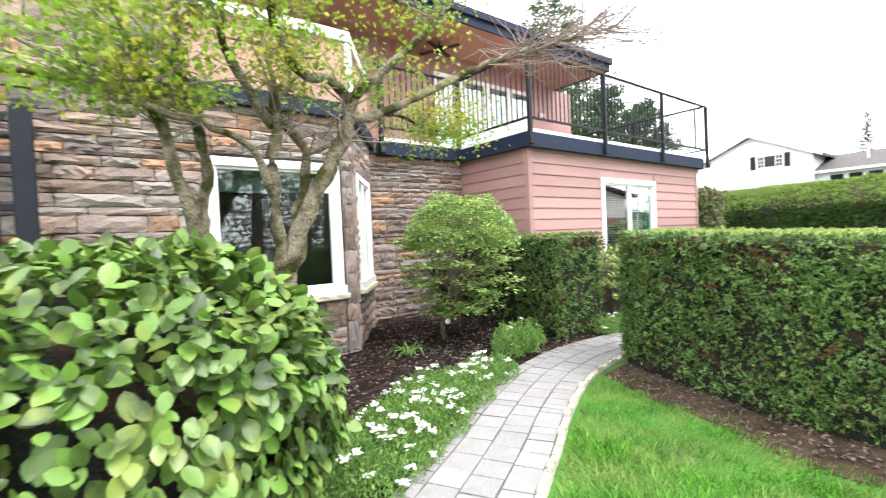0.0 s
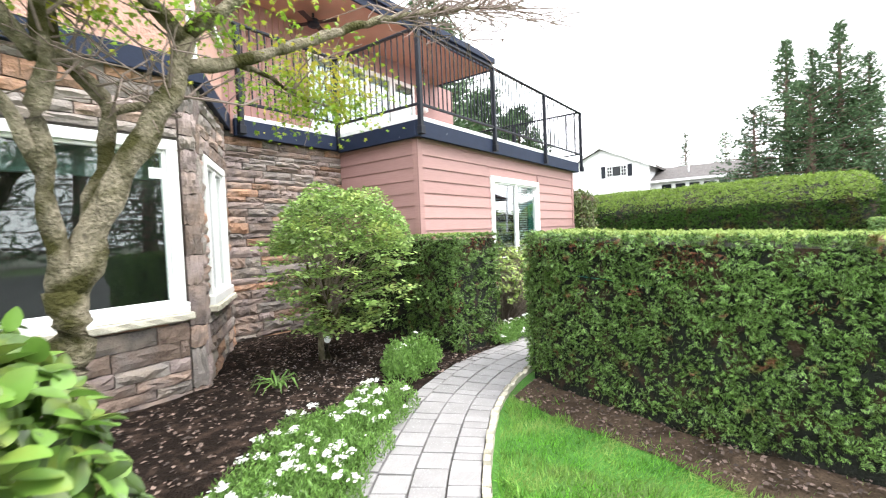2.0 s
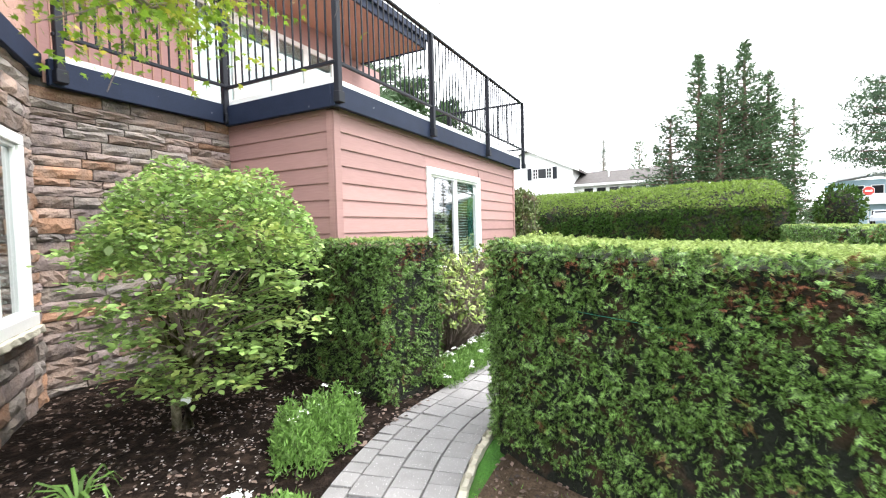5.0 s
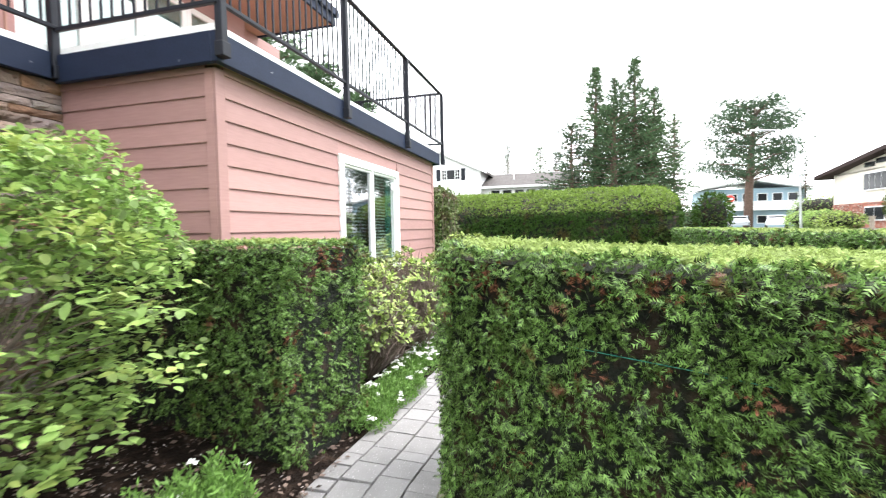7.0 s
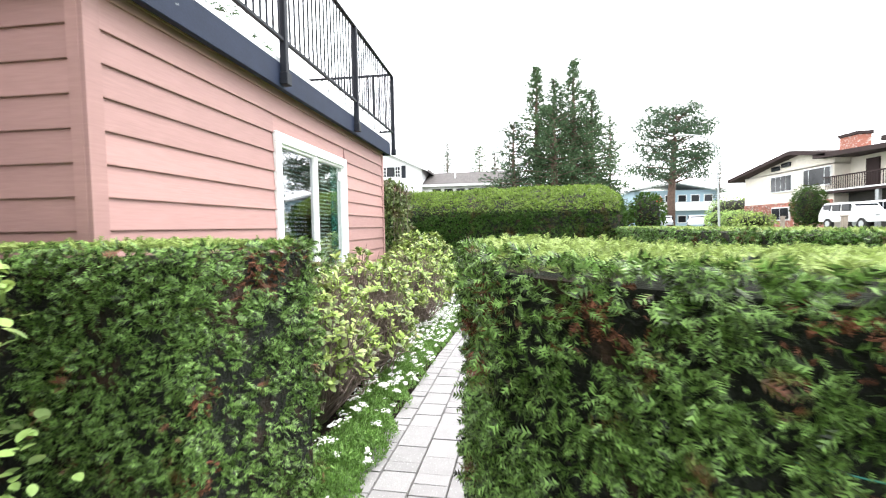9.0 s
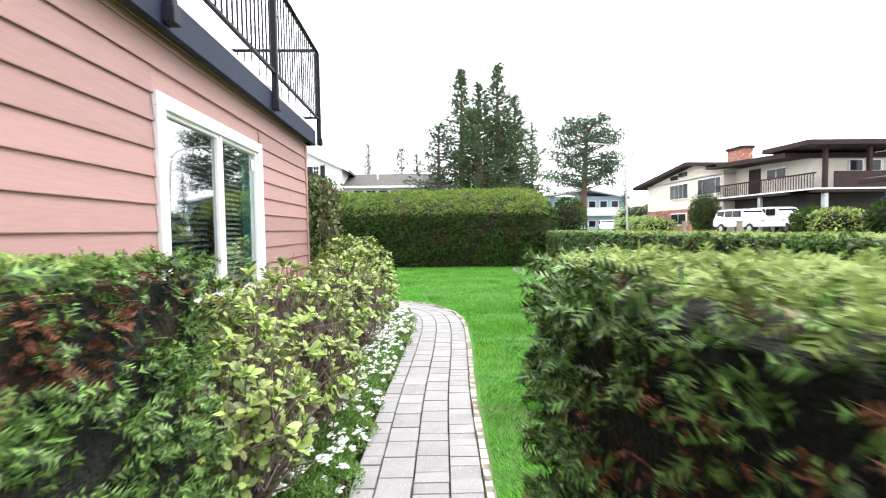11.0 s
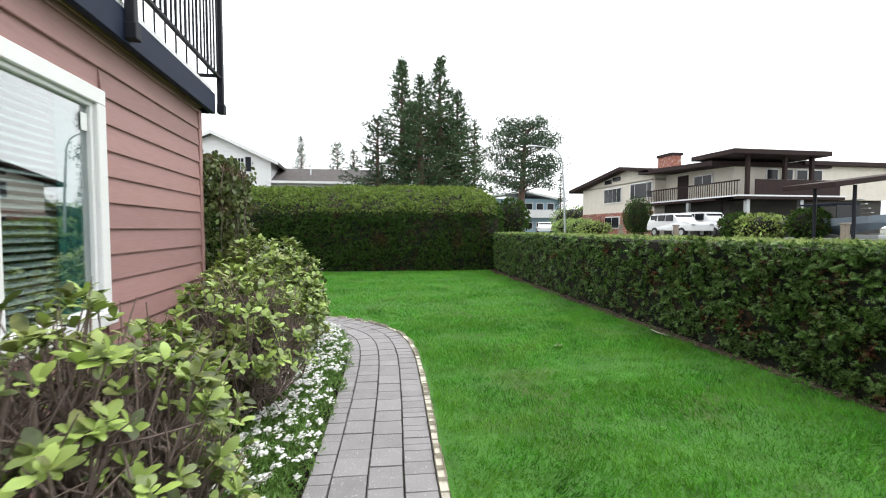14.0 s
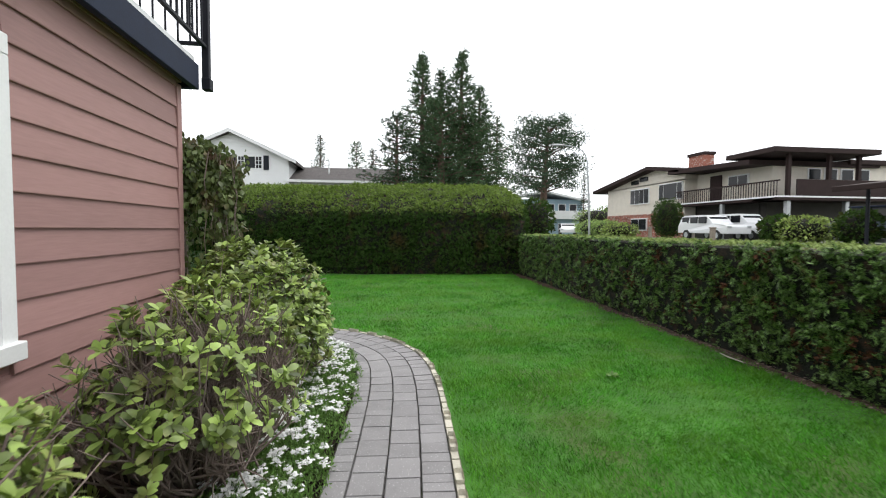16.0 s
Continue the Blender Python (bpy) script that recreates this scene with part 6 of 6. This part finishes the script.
def car(name, label, x, y, length, height, mat, heading, group="parked cars", wagon=True):
    """A parked car: shaped body, glass, lamps and four wheels."""
    z = ground_height(x, y) + 0.03
    c = thing(name, label, "car", group)
    c.matrix_basis = pose(x, y, z, 0, 0, heading)
    L, Hh = length, height
    prof = [(-0.5, 0.28), (-0.5, 0.55), (-0.48, 0.62), (-0.44, 0.95), (-0.38, 1.0), (0.02, 1.0), (0.08, 0.97), (0.2, 0.66), (0.44, 0.6), (0.5, 0.52), (0.5, 0.26)]
    if not wagon:
        prof = [(-0.5, 0.28), (-0.5, 0.6), (-0.36, 0.66), (-0.22, 0.97), (-0.1, 1.0), (0.05, 0.98), (0.22, 0.66), (0.45, 0.58), (0.5, 0.5), (0.5, 0.26)]

    def side(pr, w, lo, hi):
        bm = bmesh.new()
        a = [bm.verts.new((px * L, -w * (1 if pz < 0.66 else 0.86), pz * Hh)) for px, pz in pr]
        b = [bm.verts.new((px * L, w * (1 if pz < 0.66 else 0.86), pz * Hh)) for px, pz in pr]
        n = len(pr)
        for i in range(n):
            bm.faces.new((a[i], a[(i + 1) % n], b[(i + 1) % n], b[i]))
        bm.faces.new(a[::-1])
        bm.faces.new(b)
        bmesh.ops.recalc_face_normals(bm, faces=bm.faces)
        bmesh.ops.bevel(bm, geom=list(bm.edges), offset=0.03, segments=2, affect="EDGES")
        return bm

    body = part("body", side(prof, 0.9, 0, 1), M[mat], c)
    x0, x1 = (-0.43, 0.1) if wagon else (-0.27, 0.12)
    spans = [(x0 + (x1 - x0) * k / 3 + 0.012, x0 + (x1 - x0) * (k + 1) / 3 - 0.012) for k in range(3)]
    for a, b in spans:
        for s in (-1, 1):
            part("side_window", boxed((a * L, s * 0.8 - 0.07, 0.67 * Hh), (b * L, s * 0.8 + 0.07, 0.93 * Hh), 0.02), M["car_glass"], body)
    part("windscreen", boxed((-0.02, -0.68, -0.012), (0.02, 0.68, 0.3 * Hh), 0.01, pose(0.17 * L, 0, 0.68 * Hh, 0, -38, 0)), M["car_glass"], body)
    part("rear_window", boxed((-0.02, -0.65, 0), (0.02, 0.65, 0.25 * Hh), 0.01, pose((-0.478 if wagon else -0.33) * L, 0, 0.68 * Hh, 0, 8 if wagon else 40, 0)), M["car_glass"], body)
    for s in (-0.72, 0.72):
        part("tail_light", boxed((-0.505 * L, s - 0.1, 0.5 * Hh), (-0.49 * L, s + 0.1, 0.62 * Hh), 0.01), M["tail_red"], body)
        part("headlight", boxed((0.49 * L, s - 0.14, 0.47 * Hh), (0.505 * L, s + 0.14, 0.55 * Hh), 0.01), M["steel"], body)
    for wx in (-0.3, 0.31):
        for s in (-0.84, 0.84):
            bm = bmesh.new()
            bmesh.ops.create_cone(bm, cap_ends=True, segments=20, radius1=0.36, radius2=0.36, depth=0.22)
            bmesh.ops.transform(bm, matrix=pose(wx * L, s, 0.34, 90, 0, 0), verts=bm.verts)
            wh = part("wheel", bm, M["rubber"], c)
            bm = bmesh.new()
            bmesh.ops.create_cone(bm, cap_ends=True, segments=16, radius1=0.2, radius2=0.2, depth=0.24)
            bmesh.ops.transform(bm, matrix=pose(wx * L, s, 0.34, 90, 0, 0), verts=bm.verts)
            part("rim", bm, M["steel"], wh)


car("parked_car", "white sport utility vehicle parked on the street", 35.9, -20.0, 4.9, 1.75, "car_white", 180)
car("parked_car", "white pickup truck parked beyond the white wagon", 35.5, -22.2, 5.2, 1.85, "car_white", 180)
car("parked_car", "silver saloon car parked far down the street", 60, -16.0, 4.4, 1.45, "car_grey", 160, wagon=False)
car("parked_car", "pale car parked far down the street", 57, -18.4, 4.4, 1.4, "car_white", 160, wagon=False)


def blue_house():
    h = thing("blue_house", "pale blue house with white balcony far away", "house")
    x = 78.0
    part("wall", boxed((x, -30, 0.9), (x + 9, -17.5, 6.6)), M["blue_wall"], h)
    bm = bmesh.new()
    sec = [(-31, 6.4), (-23.5, 7.9), (-16.5, 6.9), (-16.5, 6.6), (-23.5, 7.6), (-31, 6.1)]
    a = [bm.verts.new((x - 1.2, y, z)) for y, z in sec]
    b = [bm.verts.new((x + 10, y, z)) for y, z in sec]
    for i in range(6):
        bm.faces.new((a[i], a[(i + 1) % 6], b[(i + 1) % 6], b[i]))
    bm.faces.new(a[::-1])
    bm.faces.new(b)
    bmesh.ops.recalc_face_normals(bm, faces=bm.faces)
    part("roof", bm, M["white"], h)
    part("balcony", boxed((x - 1.5, -29.5, 3.4), (x, -19, 3.7)), M["white"], h)
    part("balcony_rail", boxed((x - 1.5, -29.5, 3.7), (x - 1.42, -19, 4.7)), M["white"], h)
    for k in range(6):
        y0 = -29 + k * 1.9
        for z0 in (1.5, 4.7):
            w = part("window", boxed((x - 0.06, y0, z0), (x, y0 + 1.3, z0 + 1.2)), M["white"], h)
            part("pane", boxed((x - 0.08, y0 + 0.1, z0 + 0.1), (x - 0.06, y0 + 1.2, z0 + 1.1)), M["car_glass"], w)


blue_house()


def street_lamp():
    s = thing("street_lamp", "tall curved grey steel street lamp", "street lamp")
    part("pole", tube(bmesh.new(), [(50, -17.7, 0.95), (50, -17.55, 5), (50, -17.3, 8.6)], [0.12, 0.1, 0.08], 8), M["steel"], s)
    part("arm", tube(bmesh.new(), smooth_path([(50, -17.3, 8.5), (50, -16.9, 9.4), (50, -15.8, 9.9), (50, -14.2, 10.05)], 0.2), [0.06] * len(smooth_path([(50, -17.3, 8.5), (50, -16.9, 9.4), (50, -15.8, 9.9), (50, -14.2, 10.05)], 0.2)), 7), M["steel"], s)
    part("lamp_head", boxed((49.85, -14.6, 9.93), (50.15, -13.6, 10.1), 0.05), M["steel"], s)


street_lamp()


def stop_sign():
    s = thing("stop_sign", "red octagonal road sign on a steel post", "road sign")
    z0 = ground_height(46, -10.8)
    part("post", tube(bmesh.new(), [(46.05, -10.85, z0), (46.05, -10.85, 4.05)], [0.045, 0.045], 8), M["steel"], s)
    for name, r, x, mat in (("face", 0.34, 46.0, "tail_red"), ("border", 0.37, 46.02, "white")):
        bm = bmesh.new()
        bmesh.ops.create_cone(bm, cap_ends=True, segments=8, radius1=r, radius2=r, depth=0.02)
        bmesh.ops.transform(bm, matrix=pose(x, -10.85, 3.68) @ pose(0, 0, 0, 22.5, 0, 0) @ pose(0, 0, 0, 0, 90, 0), verts=bm.verts)
        part(name, bm, M[mat], s)
    part("lettering", boxed((45.983, -11.06, 3.62), (45.988, -10.64, 3.74)), M["white"], s)


stop_sign()


def carport():
    c = thing("carport", "brown open carport with a low sloping roof", "carport")
    part("roof", boxed((-1.4, -4.0, -0.13), (1.4, 4.0, 0.13), 0.02, pose(25.2, -23.0, 4.2, -7, 0, 0)), M["brown"], c)
    for x, y in ((26.2, -20.7), (24.2, -20.7), (26.2, -26.5), (24.2, -26.5)):
        part("post", tube(bmesh.new(), [(x, y, 0.9), (x, y, 3.75)], [0.09, 0.09], 6), M["iron"], c)
    b = thing("boat", "blue-grey motor boat on a trailer under the carport", "boat")
    bm = bmesh.new()
    sec = []
    for i, (x, w, zk, zd) in enumerate(((24.2, 0.05, 1.9, 2.35), (25.0, 0.6, 1.5, 2.25), (26.5, 1.05, 1.3, 2.15), (29.5, 1.1, 1.25, 2.1))):
        sec.append([bm.verts.new(p) for p in ((x, -23.2, zk), (x, -23.2 + w, (zk + zd) / 2), (x, -23.2 + w, zd), (x, -23.2 - w, zd), (x, -23.2 - w, (zk + zd) / 2))])
    for r, s in zip(sec, sec[1:]):
        for i in range(5):
            bm.faces.new((r[i], r[(i + 1) % 5], s[(i + 1) % 5], s[i]))
    bm.faces.new(sec[0])
    bm.faces.new(sec[-1][::-1])
    bmesh.ops.recalc_face_normals(bm, faces=bm.faces)
    part("hull", bm, M["car_blue"], b)
    part("windscreen", boxed((26.4, -24.0, 2.12), (26.45, -22.4, 2.9), 0.01), M["car_glass"], b)
    part("canopy", boxed((26.5, -24.1, 2.9), (28.5, -22.3, 3.0), 0.02), M["navy"], b)
    part("trailer", boxed((24.4, -23.9, 1.05), (29.6, -22.5, 1.25), 0.02), M["steel"], b)
    for y in (-24.0, -22.4):
        bm = bmesh.new()
        bmesh.ops.create_cone(bm, cap_ends=True, segments=18, radius1=0.3, radius2=0.3, depth=0.2)
        bmesh.ops.transform(bm, matrix=pose(27.5, y, 1.25, 90, 0, 0), verts=bm.verts)
        part("wheel", bm, M["rubber"], b)


carport()
leafy_bush("tall rounded clipped evergreen before the beige house", 41.8, -20.6, 1.15, 3.3, 7000, "yew", 0.12, name="clipped_evergreen")
for x, y, r, h, m in ((31.0, -20.5, 1.0, 1.6, "yew"), (29.6, -20.8, 1.4, 1.5, "rhodo_leaf"), (27.6, -22, 1.0, 1.8, "yew"), (46.5, -19, 1.6, 1.3, "rhodo_leaf"), (50, -19.5, 1.6, 1.6, "azalea_leaf"),
                      (53, -19.5, 1.8, 1.7, "azalea_leaf"), (63, -25, 3.0, 3.6, "azalea_leaf"), (33, -6.0, 1.0, 2.5, "yew"), (64, -28.5, 3, 4.6, "rhodo_leaf"), (70, -13.5, 2.4, 2.6, "yew")):
    leafy_bush("leafy green street-side garden shrub", x, y, r, h, 1400, m, 0.22)


def utility_post(x, y, h):
    p = thing("garden_post", "short weathered grey garden post", "post")
    part("shaft", boxed((x - 0.11, y - 0.11, ground_height(x, y)), (x + 0.11, y + 0.11, h), 0.015), M["wood_post"], p)
    part("cap", boxed((x - 0.14, y - 0.14, h), (x + 0.14, y + 0.14, h + 0.07), 0.015), M["wood_post"], p)


utility_post(29.0, -14.5, 1.75)
utility_post(38.0, -16.6, 1.85)
utility_post(20.6, -15.6, 1.75)

# ---- pieces: pavers, edging, stones ----
def slab_mesh(name, mat, bevel, height):
    return mesh_from(name, boxed((-0.5, -0.5, 0), (0.5, 0.5, height), bevel), mat)


def lay_path():
    pr = random.Random(4)
    mesh = [slab_mesh("paver", M["paver"], b, 0.022) for b in (0.012, 0.018, 0.024)]
    fine = smooth_path([(x, y, 0) for x, y in PATH_LINE], 0.02)
    cols = [(-0.38, -0.17), (-0.17, 0.06), (0.06, 0.29), (0.29, 0.44)]
    count = 0
    for c, (d0, d1) in enumerate(cols):
        i = pr.randrange(8)
        while i < len(fine) - 25:
            n = pr.choice((5, 6, 8, 10)) if c in (0, 3) else pr.choice((11, 12, 11, 13, 6))
            a, b = fine[i], fine[min(i + n, len(fine) - 1)]
            mid, t = (a + b) / 2, (b - a)
            nrm = Vector((-t.y, t.x, 0)).normalized()
            d = (d0 + d1) / 2
            p = mid + nrm * d
            if p.x > -3.0 and p.y < 5.2:
                k = 1.0 - d * 0.0
                ob = new("paver", pr.choice(mesh))
                ob.parent = paving
                rz = math.degrees(math.atan2(t.y, t.x)) + pr.uniform(-0.8, 0.8)
                ob.matrix_basis = pose(p.x, p.y, 0.004 + pr.uniform(0, 0.006), pr.uniform(-0.4, 0.4), pr.uniform(-0.4, 0.4), rz) @ Matrix.Diagonal((t.length - 0.0025, d1 - d0 - 0.008, 1, 1))
                count += 1
            i += n
    edge = [slab_mesh("edging_stone", M["curb"], b, 0.05) for b in (0.06, 0.1)]
    i = 5
    while i < len(fine) - 30:
        n = pr.choice((6, 7, 8))
        a, b = fine[i], fine[min(i + n, len(fine) - 1)]
        mid, t = (a + b) / 2, (b - a)
        nrm = Vector((-t.y, t.x, 0)).normalized()
        p = mid - nrm * (HALF + 0.012)
        if p.x > -3.0 and p.y < 5.0:
            ob = new("edging_stone", pr.choice(edge))
            ob.parent = paving
            ob.matrix_basis = pose(p.x, p.y, 0.002, 0, 0, math.degrees(math.atan2(t.y, t.x))) @ Matrix.Diagonal((t.length + 0.006, 0.05 + pr.uniform(0, 0.012), 0.5 + pr.uniform(0, 0.12), 1))
        i += n


lay_path()


def stone_meshes():
    out = []
    sr = random.Random(9)
    for mat in STONES:
        row = []
        for k in range(5):
            bm = bmesh.new()
            bmesh.ops.create_grid(bm, x_segments=6, y_segments=3, size=0.5)
            for v in bm.verts:
                x, z = v.co.x, v.co.y
                rim = abs(x) > 0.49 or abs(z) > 0.49
                deep = -0.62 + sr.uniform(-0.12, 0.12) if rim else -0.85 + sr.uniform(-0.22, 0.2)
                v.co = Vector((x + sr.uniform(-0.03, 0.03) * (0.3 if rim else 1), deep, z + sr.uniform(-0.05, 0.05)))
            skirt = bmesh.ops.extrude_edge_only(bm, edges=[e for e in bm.edges if e.is_boundary])
            for v in skirt["geom"]:
                if isinstance(v, bmesh.types.BMVert):
                    v.co.y = 0.1
            bmesh.ops.recalc_face_normals(bm, faces=bm.faces)
            row.append(mesh_from("stone", bm, mat))
        out.append(row)
    return out


STONE_MESH = stone_meshes()


def lay_stones(parent, m, x0, x1, z0, z1, hole, seed, big=1.0, depth=0.055):
    """Courses of ledge stones in local x and z, standing out towards -y, around an opening."""
    sr = random.Random(seed)
    z = z0
    while z < z1 - 0.03:
        h = min(sr.choice((0.065, 0.08, 0.1, 0.13)) * big, z1 - z)
        x = x0
        while x < x1 - 0.02:
            w = min(sr.uniform(0.2, 0.56) * big, x1 - x)
            if x1 - (x + w) < 0.07:
                w = x1 - x
            a, b = x, x + w
            skip = False
            if hole and z + h > hole[2] + 0.01 and z < hole[3] - 0.01:
                if a < hole[0] < b:
                    b = hole[0]
                elif a < hole[1] < b:
                    a = hole[1]
                elif a >= hole[0] and b <= hole[1]:
                    skip = True
            if not skip and b - a > 0.03:
                mats = STONE_MESH[sr.choice((0, 0, 1, 1, 2, 3, 3))]
                ob = new("stone", sr.choice(mats))
                ob.parent = parent
                ob.matrix_basis = m @ pose((a + b) / 2, 0.035, z + h / 2, 0, sr.uniform(-0.8, 0.8), 0) @ Matrix.Diagonal((b - a - 0.009, depth + sr.uniform(0, 0.03), h - 0.008, 1))
            x += w
        z += h


lay_stones(main_wall, pose(0, 7.02, 0), 3.15, 5.26, 0.08, 3.06, None, 3, 1.15)
lay_stones(front_wall, pose(0, BAY_Y, 0), -1.6, 1.94, 0.0, 3.17, (VX0 - 0.02, VX1 + 0.02, VZ0 - 0.05, VZ1 + 0.02), 5, 1.3)
lay_stones(front_wall, pose(0, BAY_Y - 0.09, 0), -1.6, 0.12, 3.2, 6.2, None, 6, 2.0)
lay_stones(side_wall, side_m, 0.12, SIDE_LEN, 0.0, 3.17, (U0 - 0.02, U1 + 0.02, VZ0 - 0.05, 2.54), 7, 1.15)
cr = random.Random(12)
for run, mm, a, b in ((front_wall, pose(0, BAY_Y, 0), 1.95, 2.12), (side_wall, side_m, -0.02, 0.12)):
    z = 0.0
    while z < 3.12:
        h = min(cr.choice((0.22, 0.3, 0.4, 0.14)), 3.17 - z)
        ob = new("stone", cr.choice(STONE_MESH[cr.choice((0, 1, 3))]))
        ob.parent = run
        ob.matrix_basis = mm @ pose((a + b) / 2, 0.035, z + h / 2) @ Matrix.Diagonal((b - a - 0.008, 0.08, h - 0.012, 1))
        z += h
